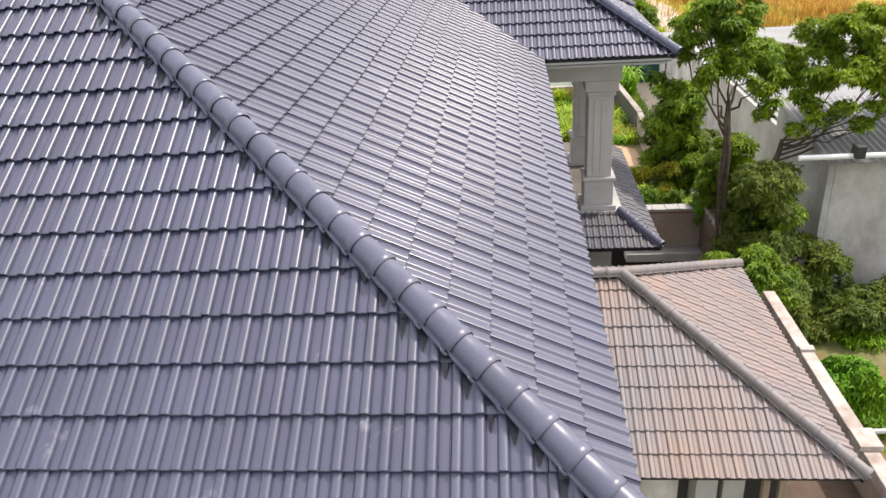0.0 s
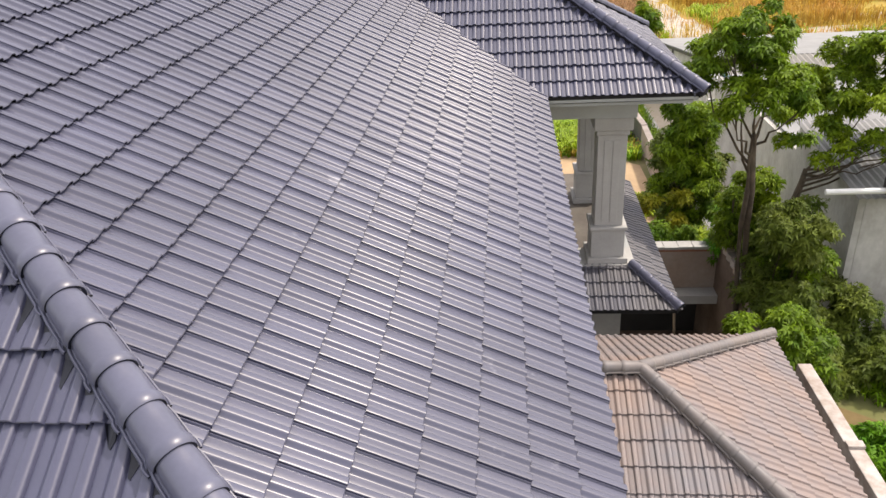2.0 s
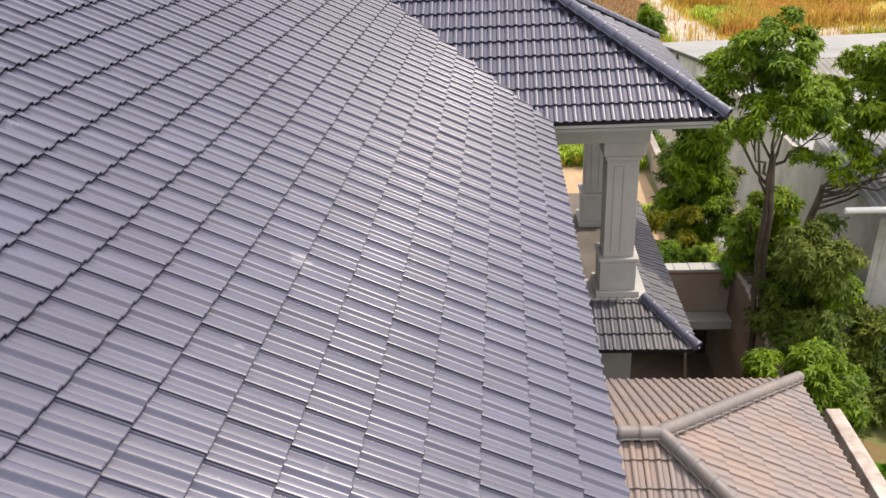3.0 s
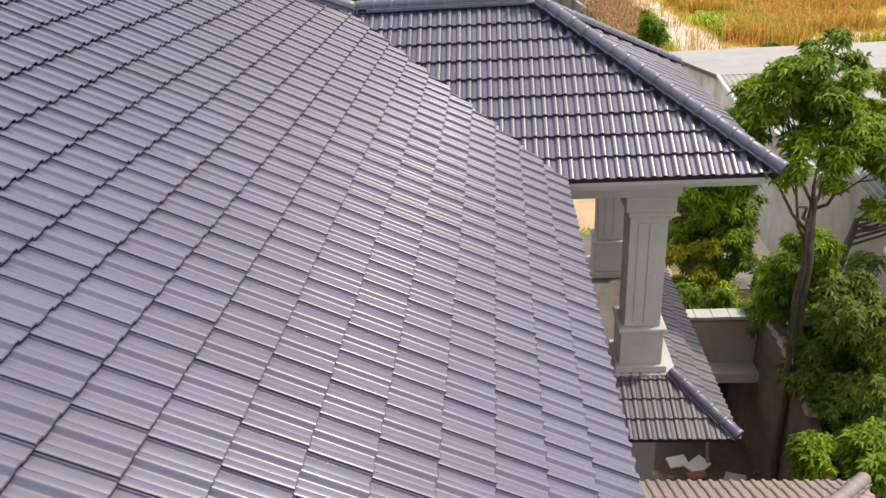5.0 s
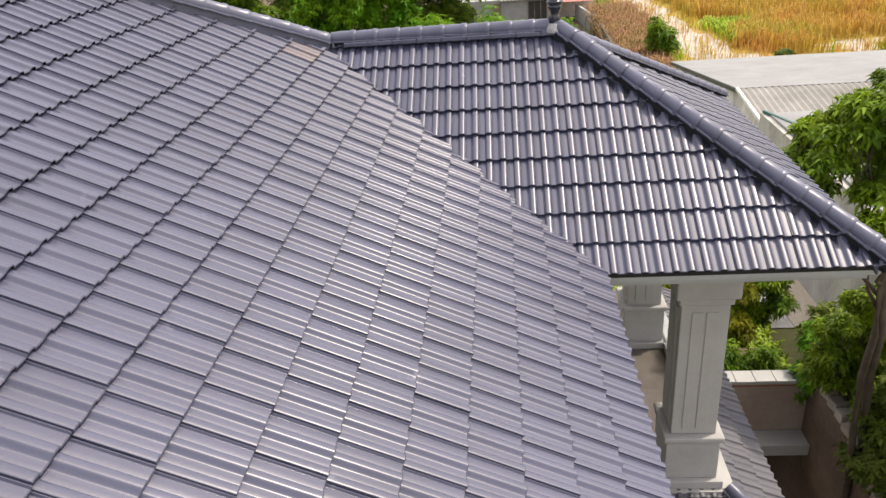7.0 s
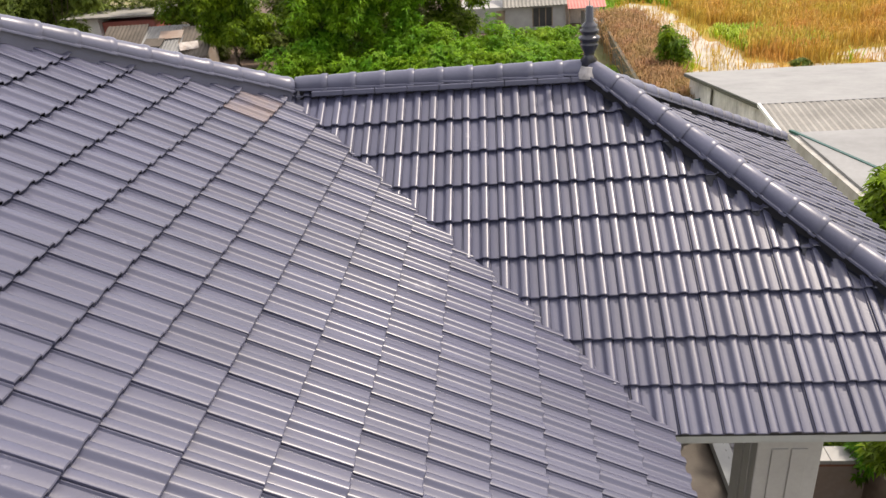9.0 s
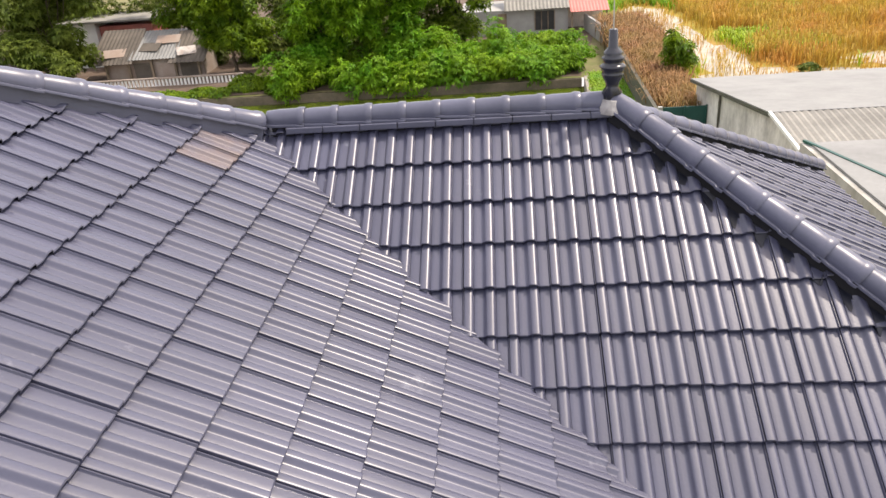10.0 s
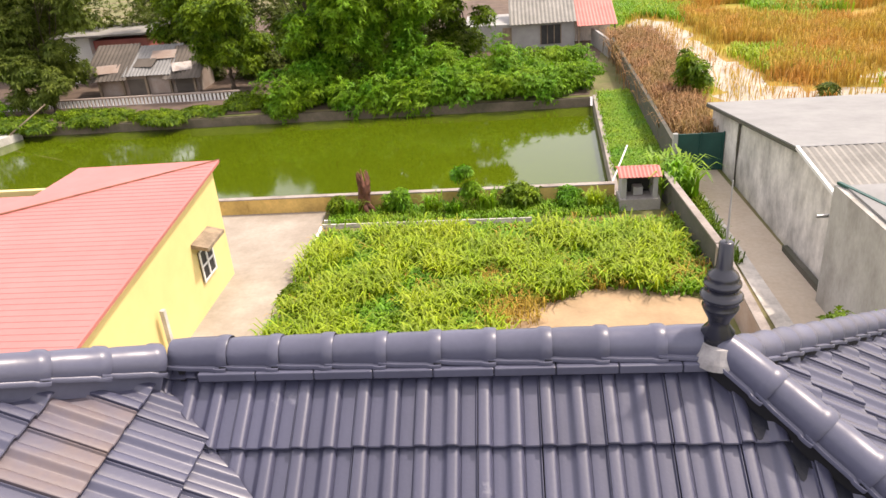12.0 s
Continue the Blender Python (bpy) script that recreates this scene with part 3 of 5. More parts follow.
# ---- foliage ----
def leaf_cloud(name, clumps, count, size, mat, parent, seed, droop=0.5, shell=0.55, wide=0.30, tufts=8):
    """Tufts of small folded leaves radiating from shoot tips through a set of clumps (centre, radii)."""
    rng = np.random.default_rng(seed)
    weights = np.array([r[0] * r[1] * r[2] for _, r in clumps]) ** 0.7
    pick = rng.choice(len(clumps), count, p=weights / weights.sum())
    centre = np.array([c for c, _ in clumps])[pick]
    radii = np.array([r for _, r in clumps])[pick]
    way = rng.normal(size=(count, 3))
    way /= np.linalg.norm(way, axis=1)[:, None]
    dist = shell + (1 - shell) * rng.random(count) ** 0.6
    lump = 1 + 0.30 * np.sin(way[:, 0] * 7 + centre[:, 1] * 3) * np.sin(way[:, 1] * 6 + centre[:, 0]) * np.cos(way[:, 2] * 5 + seed)
    at = centre + way * radii * (dist * lump)[:, None]
    axis = way * 0.55 + rng.normal(size=(count, 3)) * 0.35 + np.array((0, 0, 0.75))
    axis /= np.linalg.norm(axis, axis=1)[:, None]
    ref = np.cross(axis, rng.normal(size=(count, 3)))
    ref /= np.linalg.norm(ref, axis=1)[:, None]
    at, axis, ref = (np.repeat(q, tufts, axis=0) for q in (at, axis, ref))
    n = len(at)
    turn = (np.tile(np.arange(tufts), count) * 2.4 + rng.random(n) * 0.9)[:, None]
    open_angle = (0.55 + droop * 0.6 + 0.55 * rng.random(n))[:, None]
    round_about = ref * np.cos(turn) + np.cross(axis, ref) * np.sin(turn)
    out = axis * np.cos(open_angle) + round_about * np.sin(open_angle)
    side = np.cross(out, axis + rng.normal(size=(n, 3)) * 0.25)
    side /= np.linalg.norm(side, axis=1)[:, None] + 1e-6
    length = size * (0.6 + 0.8 * rng.random(n))[:, None]
    half = side * length * wide / 2
    bend = np.cross(side, out) * length * 0.15
    p0, p2 = at, at + out * length - np.array((0, 0, 1)) * length * 0.3
    mid = at + out * length * 0.5 + bend
    verts = np.stack((p0, mid - half, p2, mid + half), axis=1).reshape(-1, 3)
    me = bpy.data.meshes.new(name)
    me.vertices.add(len(verts))
    me.vertices.foreach_set("co", verts.ravel())
    me.loops.add(n * 4)
    me.loops.foreach_set("vertex_index", np.arange(n * 4, dtype=np.int32))
    me.polygons.add(n)
    me.polygons.foreach_set("loop_start", np.arange(n, dtype=np.int32) * 4)
    me.update(calc_edges=True)
    me.materials.append(mat)
    ob = new(name, me)
    ob.parent = parent
    return ob


def blades(name, places, height, width, mat, parent, seed, lean=0.5, per=5, spread=0.05):
    """Bent grass blades, three quads long, at the given places (x, y, z)."""
    rng = np.random.default_rng(seed)
    at = np.repeat(np.array(places), per, axis=0)
    n = len(at)
    at[:, :2] += rng.normal(size=(n, 2)) * spread
    a = rng.random(n) * 2 * np.pi
    d = np.stack((np.cos(a), np.sin(a), np.zeros(n)), axis=1)
    s = np.stack((-np.sin(a), np.cos(a), np.zeros(n)), axis=1)
    h = (height * (0.55 + 0.7 * rng.random(n)))[:, None]
    w = (width * (0.7 + 0.6 * rng.random(n)))[:, None] / 2
    ln = lean * (0.3 + rng.random(n))[:, None]
    up = np.array((0, 0, 1.0))
    pts = [(at, w * 0.7), (at + up * h * 0.55 + d * h * ln * 0.25, w), (at + up * h * 0.88 + d * h * ln * 0.65, w * 0.8), (at + up * h * (0.95 - 0.25 * ln) + d * h * ln * 1.05, w * 0.1)]
    verts = np.stack([q for p, ww in pts for q in (p - s * ww, p + s * ww)], axis=1).reshape(-1, 3)
    base = np.arange(n)[:, None] * 8
    quads = np.concatenate([base + np.array((k, k + 1, k + 3, k + 2)) for k in (0, 2, 4)], axis=1).reshape(-1, 4).astype(np.int32)
    me = bpy.data.meshes.new(name)
    me.vertices.add(len(verts))
    me.vertices.foreach_set("co", verts.ravel())
    me.loops.add(len(quads) * 4)
    me.loops.foreach_set("vertex_index", quads.ravel())
    me.polygons.add(len(quads))
    me.polygons.foreach_set("loop_start", np.arange(len(quads), dtype=np.int32) * 4)
    me.update(calc_edges=True)
    me.materials.append(mat)
    ob = new(name, me)
    ob.parent = parent
    return ob


def tree(label, base, fork, clumps, leaves, size, mat, seed, trunk=0.13, category="tree", droop=0.6, name="tree", twigs=True, stems=1, shell=0.30):
    """A tapered trunk to the fork, a limb into every clump, and a crown of leaf tufts."""
    rng = random.Random(seed)
    ob = empty(name, label, category)
    ob.location = base
    base, fork = Vector(base), Vector(fork)
    bm = bmesh.new()
    f = fork - base
    pts = [f * k + Vector((rng.uniform(-0.09, 0.09), rng.uniform(-0.09, 0.09), 0)) * (k > 0) for k in (0, 0.2, 0.4, 0.55, 0.7, 0.82, 0.92, 1.0)]
    tube(bm, pts, [trunk * r for r in (1.35, 1.15, 1.0, 0.9, 0.95, 0.8, 0.85, 0.7)], 9)
    for k in range(1, stems):  # a second stem grown into the first
        off = Vector((0.30 * k * (-1) ** k, -0.08 * k, 0))
        tube(bm, [p + off * (1 - j / 8) for j, p in enumerate(pts)], [trunk * r for r in (1.1, 0.9, 0.8, 0.75, 0.72, 0.7, 0.65, 0.5)], 8)
    part("trunk", bm, BARK, ob, smooth=True)
    if twigs:
        for i, (c, r) in enumerate(clumps[:: max(1, len(clumps) // 7)]):
            end = Vector(c) - base
            low = f * (1.0 - 0.035 * (i % 5) * (f.length > 2))
            mid = low.lerp(end, 0.55) + Vector((rng.uniform(-0.2, 0.2), rng.uniform(-0.2, 0.2), -0.12 * (end - f).length))
            bm = bmesh.new()
            tube(bm, [low, low.lerp(mid, 0.35) + Vector((rng.uniform(-0.14, 0.14), rng.uniform(-0.14, 0.14), -0.06)), low.lerp(mid, 0.7) + Vector((rng.uniform(-0.12, 0.12), rng.uniform(-0.12, 0.12), 0.08)), mid, end], [trunk * 0.46, trunk * 0.38, trunk * 0.30, trunk * 0.22, trunk * 0.10], 6)
            for _ in range(6):
                tip = end + Vector((rng.uniform(-1, 1) * r[0], rng.uniform(-1, 1) * r[1], rng.uniform(-0.3, 0.8) * r[2])) * 0.8
                start = mid.lerp(end, rng.random())
                tube(bm, [start, start.lerp(tip, 0.5) + Vector((0, 0, -0.08)), tip], [trunk * 0.2, trunk * 0.12, trunk * 0.05], 5)
            part("limb", bm, BARK, ob, smooth=True)
    leaf_cloud("crown", [(Vector(c) - base, r) for c, r in clumps], leaves, size, mat, ob, seed, droop, shell)
    return ob


def spread_clumps(centre, reach, n, radius, seed):
    rng = random.Random(seed)
    return [((centre[0] + rng.uniform(-1, 1) * reach[0], centre[1] + rng.uniform(-1, 1) * reach[1], centre[2] + rng.uniform(-1, 1) * reach[2]),
             tuple(radius * rng.uniform(0.7, 1.2) * k for k in (1, 1, 0.75))) for _ in range(n)]


# ---- the ground ----
LEVEL = -2.0
FAR = 1.17  # the far side is laid out at this scale about the last viewpoint's foot
BG = Matrix.Translation((0.818 * (1 - FAR), 17.575 * (1 - FAR), LEVEL)) @ Matrix.Scale(FAR, 4)


def far(ob):
    ob.matrix_basis = BG @ ob.matrix_basis
    return ob


bm = bmesh.new()
xs = [-2500, -70, -40, 6.3, 9.9, 60, 2500]
ys = [-2500, 46.35, 62.6, 110, 3000]
vs = {(i, j): bm.verts.new((x, y, 0)) for i, x in enumerate(xs) for j, y in enumerate(ys)}
for i in range(len(xs) - 1):
    for j in range(len(ys) - 1):
        if j == 1 and i in (1, 2):
            continue
        bm.faces.new((vs[i, j], vs[i + 1, j], vs[i + 1, j + 1], vs[i, j + 1]))
far(tagged(part("ground", bm, GROUND), "earth and rough grass round the houses", "ground", kind="structure"))
far(tagged(part("water", boxed(-70, 46.3, -2, 6.25, 62.7, -0.6), WATER), "still green pond water", "water", kind="structure"))
# pond edges
bm = prism([(5.05, 46.36, -1.6), (5.28, 46.36, -1.6), (6.2, 62.6, -1.6), (5.95, 62.6, -1.6)], (0, 0, 1.70))
far(tagged(part("pond_edge", bm, CURB), "low concrete edge of the pond", "kerb", kind="structure"))
far(tagged(part("bank_wall", boxed(-70, 62.5, -1.6, 5.8, 62.95, -0.05), BANK), "stained retaining wall along the far bank", "wall", kind="structure"))


def flat(name, points, z, mat, label, category):
    bm = bmesh.new()
    bm.faces.new([bm.verts.new((x, y, z)) for x, y in points])
    return far(tagged(part(name, bm, mat), label, category, kind="structure"))


flat("field", [(10.2, 52), (300, 52), (300, 300), (9, 300)], 0.02, FIELD, "dry orange-brown reed field with wet patches", "field")
flat("yard", [(-9.6, 28), (-6.0, 28), (-6.4, 36.5), (-7.0, 46.1), (-16, 46.1), (-16, 41.2)], 0.02, PAVING, "worn concrete yard beside a yellow house", "yard")
flat("lane", [(8.75, 30), (10.3, 30), (9.8, 49), (8.2, 49)], 0.02, LANE, "worn concrete lane beside a stained wall", "lane")
flat("lane_edge", [(8.05, 30), (8.72, 30), (8.60, 46), (8.25, 46)], 0.03, OLDWALL, "pale concrete strip along the lane", "path")
flat("soil", [(0.2, 30), (7.0, 30), (6.9, 37.4), (5.6, 38.5), (4.2, 38.8), (2.2, 38.4), (0.5, 37.6)], 0.02, SAND, "bare sandy soil at the edge of the garden", "soil")
flat("sandy_yard", [(1.5, 26.5), (4.6, 26.5), (4.6, 31.2), (1.5, 31.2)], 0.03, SAND, "bare sandy ground beyond the veranda", "soil")
flat("pond_verge", [(5.2, 46.36), (6.32, 46.36), (6.32, 62.6), (6.1, 62.6)], 0.0, GROUND, "grassy verge between pond and wall", "soil")
flat("bank_earth", [(-70, 62.98), (5.8, 62.98), (8.4, 78), (8.4, 110), (-70, 110)], 0.03, EARTH, "dark trodden earth on the far bank", "soil")
flat("soil_strip", [(-6.6, 44.3), (4.9, 44.2), (4.9, 46.1), (-6.6, 46.1)], 0.02, GROUND, "weedy strip below the pond wall", "soil")
# bright wet sand between the reeds
for i, (x0, y0, w, h) in enumerate(((13.4, 82, 2.6, 7), (14.0, 73, 2.3, 6.5), (14.7, 66, 2.1, 5.5), (15.6, 60.0, 3.0, 3.0), (20.5, 60.2, 3.5, 1.2), (26, 63, 4.5, 2.0), (33, 68, 5, 2))):
    rng = random.Random(40 + i)
    pts = [(x0 + w * math.cos(a) * rng.uniform(0.7, 1.15), y0 + h * math.sin(a) * rng.uniform(0.7, 1.15)) for a in [2 * math.pi * k / 18 for k in range(18)]]
    flat("wet_sand", pts, 0.03 + 0.002 * i, WETSAND, "pale wet sand among the reeds", "sand")

# ---- the far side ----
wall = far(empty("garden_wall", "low ochre garden wall with a weathered coping beside the pond", "wall", "structure"))
part("body", boxed(-16, 46.1, -1.2, 5.0, 46.34, 0.66), OCHRE, wall)
part("coping", boxed(-16, 46.08, 0.661, 5.0, 46.36, 0.705), CURB, wall)
for x in (-10.6, -7.2, -3.8, -0.4, 3.0):
    part("pier", boxed(x, 46.07, -0.2, x + 0.22, 46.098, 0.66), OCHRE, wall)
kerb = far(empty("bed_kerb", "thin white kerb along the planting bed", "kerb", "structure"))
part("kerb", prism([(-6.8, 44.30, 0), (1.6, 44.20, 0), (1.6, 44.28, 0), (-6.8, 44.38, 0)], (0, 0, 0.17)), OLDWALL, kerb)
part("kerb", boxed(-6.85, 44.9, 0, -5.6, 44.98, 0.10), WHITE, kerb)
part("kerb", prism([(-6.85, 44.3, 0), (-6.77, 44.3, 0), (-6.67, 41.0, 0), (-6.75, 41.0, 0)], (0, 0, 0.12)), WHITE, kerb)


def ribbed(x0, x1, y0, z0, y1, z1, mat, parent, name="roof", pitch=0.18, depth=0.03, label="", shift=0.0):
    """A ribbed sheet roof that spans x0..x1 from (y0, z0) to (y1, z1); its ribs run down the slope."""
    n = max(2, int(abs(x1 - x0) / pitch)) * 2
    bm = bmesh.new()
    cols = []
    for i in range(n + 1):
        x = x0 + (x1 - x0) * i / n
        d = depth if i % 2 else 0.0
        cols.append([bm.verts.new((x, y0, z0 + d)), bm.verts.new((x + shift, y1, z1 + d)), bm.verts.new((x, y0, z0 + d - 0.02)), bm.verts.new((x + shift, y1, z1 + d - 0.02))])
    for a, b in zip(cols, cols[1:]):
        bm.faces.new((a[0], b[0], b[1], a[1]))
        bm.faces.new((a[2], a[3], b[3], b[2]))
        bm.faces.new((a[0], a[2], b[2], b[0]))
        bm.faces.new((a[1], b[1], b[3], a[3]))
    for c in (cols[0], cols[-1]):
        bm.faces.new((c[0], c[1], c[3], c[2]))
    return part(name, bm, mat, parent, label)


# yellow house with a ribbed pink roof
yellow = far(empty("yellow_house", "single-storey house with a bright yellow gable wall and pink sheet roof", "house"))
part("wall", prism([(-9.2, 27, 0), (-9.2, 40.6, 0), (-9.2, 40.6, 3.98), (-9.2, 27, 2.75)], (-0.25, 0, 0)), YELLOW, yellow, "smooth yellow gable wall")
part("back_wall", boxed(-22, 40.4, 0, -9.46, 40.6, 3.6), YELLOW, yellow)


def hip_y(x):
    return 40.85 + (x + 9.06) * 0.573


def front_z(y):
    return 2.75 + (y - 26) * 0.0983


bm = bmesh.new()
rows = []
for i in range(121):  # pressed steps across the sheets
    y, step = 26.0 + (hip_y(-9.06) - 26.0) * (i // 2) / 60, 0.013 * (i % 2)
    x = max(-20.0, -9.06 + (y - 40.85) / 0.573)
    rows.append([bm.verts.new((q, y + 0.012 * (i % 2), front_z(y) + step + e)) for e in (0, -0.06) for q in (x, -8.98)])
for c, e in zip(rows, rows[1:]):
    bm.faces.new((c[0], e[0], e[1], c[1]))
    bm.faces.new((c[2], c[3], e[3], e[2]))
    bm.faces.new((c[1], e[1], e[3], c[3]))
part("roof", bm, PINK, yellow)
A, C, D, E, B = (-8.98, 40.87, 4.21), (-14.34, 41.4, 4.0), (-14.63, 39.0, 3.92), (-20, 39.1, 3.85), (-20, hip_y(-20), front_z(hip_y(-20)) + 0.03)
for tri in ((A, C, D), (A, D, B), (D, E, B)):
    part("rear_roof", prism(tri, (0, 0, -0.05)), PINK, yellow)
part("hip_flashing", tube(bmesh.new(), [(A[0], A[1], A[2] + 0.01), (B[0], B[1], B[2] + 0.01)], 0.035, 6), BRICK, yellow)
part("verge", prism([(-9.02, 26, 2.70), (-9.02, 40.75, 4.15), (-9.02, 40.75, 4.24), (-9.02, 26, 2.80)], (0.07, 0, 0)), PINK, yellow)
win = part("window", boxed(-9.195, 38.10, 1.02, -9.15, 39.15, 2.05), DARK, yellow, "white-framed glazed window")
for y in (38.10, 38.60, 39.10):
    part("window_frame", boxed(-9.149, y - 0.03, 1.0, -9.11, y + 0.05, 2.07), WHITE, win)
for z in (1.0, 1.5, 2.03):
    part("window_bar", boxed(-9.149, 38.16, z, -9.12, 39.06, z + 0.06), WHITE, win)
part("canopy", prism([(-9.19, 37.8, 2.35), (-8.65, 37.8, 2.25), (-8.65, 37.8, 2.36), (-9.19, 37.8, 2.5)], (0, 1.45, 0)), WOOD, yellow, "stained concrete window canopy")
part("post", boxed(-9.05, 34.75, 0, -8.93, 34.9, 1.9), OLDWALL, yellow)

# sheds along the lane
shed = far(empty("shed", "long shed with stained rendered walls and grey sheet roofs", "shed"))
part("wall", prism([(10.17, 37.6, 0), (9.98, 51, 0), (9.98, 51, 2.35), (10.12, 41.1, 3.55), (10.17, 37.6, 3.0)], (0.2, 0, 0)), OLDWALL, shed, "grey render streaked with dark stains")
part("end_wall", boxed(10.11, 50.8, 0, 34, 51, 2.3), OLDWALL, shed)
part("roof", prism([(10.0, 41.12, 3.57), (9.73, 51.2, 2.36), (34, 51.2, 2.36), (34, 41.12, 3.57)], (0, 0, 0.05)), SHEET, shed, "pale flat sheet roof")
ribbed(10.1, 34, 37.3, 3.0, 41.09, 3.58, FIBRE, shed, pitch=0.24, depth=0.05)
part("verge", prism([(10.03, 37.3, 2.98), (9.95, 41.1, 3.55), (9.95, 41.1, 3.66), (10.03, 37.3, 3.09)], (0.10, 0, 0)), WHITE, shed)
# thin dark tube added in place of a streaky stain on the wall
part("wall_streak", tube(bmesh.new(), [(9.98, 47.0, 0), (9.98, 47.05, 1.6), (9.96, 46.95, 2.75)], 0.05, 8), DARKWALL, shed)
part("wall_cap", prism([(9.985, 41.1, 3.44), (9.715, 51.2, 2.24), (9.715, 51.2, 2.35), (9.985, 41.1, 3.56)], (0.055, 0, 0)), DARKWALL, shed)
# low dark wedge added for the triangular shadow at the wall's foot
part("plinth", prism([(9.98, 36.6, 0), (10.149, 37.6, 0), (10.05, 40.9, 0), (9.88, 40.9, 0)], (0, 0, 0.22)), DARKWALL, shed)
part("drain_pipe", tube(bmesh.new(), [(10.15, 37.9, 2.62), (9.55, 37.9, 2.60)], 0.06, 10), METAL, shed)
shed2 = empty("shed", "rendered shed with green roof edging and a ribbed roof", "shed")
part("wall", prism([(11.25, 25.6, LEVEL), (11.25, 40.9, LEVEL), (11.25, 40.9, 2.35), (11.25, 30.55, 2.35), (11.25, 30.5, 3.33), (11.25, 25.6, 2.74)], (0.2, 0, 0)), DULLWALL, shed2)
part("front_wall", boxed(11.46, 25.6, LEVEL, 34, 25.8, 2.74), DULLWALL, shed2)
ribbed(11.1, 34, 25.3, 2.75, 30.5, 3.35, SHEET, shed2, pitch=0.22, depth=0.04)
part("flat_roof", boxed(11.45, 30.6, 2.36, 34, 40.6, 2.44), SHEET, shed2)
part("roof_edging", prism([(11.3, 40.85, 2.38), (11.42, 40.85, 2.38), (12.75, 36.3, 2.38), (12.63, 36.3, 2.38)], (0, 0, 0.09)), GREEN, shed2, "green steel edging")
part("gutter_pipe", tube(bmesh.new(), [(10.2, 25.4, 2.94), (14.5, 25.2, 3.05), (30, 25.2, 3.1)], 0.085, 10), WHITE, shed2, "white plastic pipe")
part("bracket", boxed(11.75, 25.1, 2.95, 12.05, 25.5, 3.35, 0.03), DARK, shed2)

gate = far(empty("gate", "dark green sheet-steel gate across the lane", "gate"))
leaf_sheet = part("leaf", boxed(8.02, 48.9, 0.05, 9.98, 48.96, 1.72), GREEN, gate)
for x in (8.0, 8.97, 9.92):
    part("stile", boxed(x, 48.84, 0.05, x + 0.06, 48.899, 1.78), GREEN, leaf_sheet)

# lane fence and boundary wall towards the fields
fence = far(empty("boundary_wall", "old grey boundary wall beside the lane and pond", "wall", "structure"))
part("body", prism([(7.82, 49, 0), (8.0, 49, 0), (8.75, 76, 0), (8.55, 76, 0)], (0, 0, 1.45)), DARKWALL, fence)
part("body", prism([(7.25, 39.4, 0), (7.45, 39.4, 0), (7.05, 46.0, 0), (6.85, 46.0, 0)], (0, 0, 1.10)), DARKWALL, fence)
part("body", prism([(6.95, 30.5, 0), (7.15, 30.5, 0), (7.44, 39.39, 0), (7.25, 39.39, 0)], (0, 0, 1.08)), BROWNWALL, fence, "brown stained wall")
part("coping", prism([(6.92, 30.45, 1.082), (7.18, 30.45, 1.082), (7.47, 39.34, 1.082), (7.22, 39.34, 1.082)], (0, 0, 0.05)), CURB, fence)
part("coping", prism([(7.22, 39.35, 1.102), (7.48, 39.35, 1.102), (7.08, 46.0, 1.102), (6.82, 46.0, 1.102)], (0, 0, 0.06)), CURB, fence)
part("post", boxed(7.80, 48.7, 0, 7.99, 48.9, 1.8), STONE, fence)

# small red-roofed shrine by the pond
shrine = far(empty("shrine", "small masonry garden shrine with a red ribbed roof", "shrine"))
part("base", boxed(5.05, 44.9, 0, 6.6, 46.0, 0.45), CONCRETE, shrine)
part("side", boxed(5.12, 45.0, 0.451, 5.30, 45.9, 1.35), STONE, shrine)
part("side", boxed(6.32, 45.0, 0.451, 6.50, 45.9, 1.35), STONE, shrine)
part("back", boxed(5.31, 45.8, 0.451, 6.31, 45.9, 1.35), DARK, shrine)
part("altar", boxed(5.6, 45.35, 0.451, 6.0, 45.75, 0.80, 0.03), STONE, shrine)
ribbed(4.98, 6.62, 44.85, 1.38, 45.5, 1.60, RED, shrine, pitch=0.14)
ribbed(4.98, 6.62, 46.1, 1.42, 45.51, 1.60, RED, shrine, pitch=0.14)
pole = far(tagged(part("pole", tube(bmesh.new(), [(4.85, 46.6, 0.2), (5.85, 48.6, 1.45)], 0.04, 8), WHITE), "slanting white pole at the pond edge", "pole"))
bm = bmesh.new()
rng = random.Random(58)
tube(bm, [(-5.35, 45.7, 0), (-5.25, 45.72, 0.5), (-5.2, 45.72, 1.0), (-5.15, 45.7, 1.35)], [0.34, 0.27, 0.25, 0.22], 11)
for k in range(9):  # splintered top and torn bark
    a = 2.4 * k
    x, y = -5.17 + 0.17 * math.cos(a), 45.7 + 0.17 * math.sin(a)
    z = rng.uniform(0.6, 1.2)
    tube(bm, [(x, y, z), (x + 0.04 * math.cos(a), y, z + 0.45), (x + rng.uniform(-0.1, 0.1), y, rng.uniform(1.6, 2.1))], [0.09, 0.08, 0.015], 5)
for dx, dy in ((0.6, -0.1), (-0.4, -0.25), (0.3, -0.35)):
    tube(bm, [(-5.3, 45.7, 0.5), (-5.3 + dx * 0.6, 45.7 + dy, 0.3), (-5.3 + dx, 45.7 + dy * 1.3, 0.03)], [0.15, 0.1, 0.05], 6)
far(tagged(part("tree_stump", bm, STUMP, smooth=True), "reddish-brown splintered tree stump by the pond wall", "stump"))

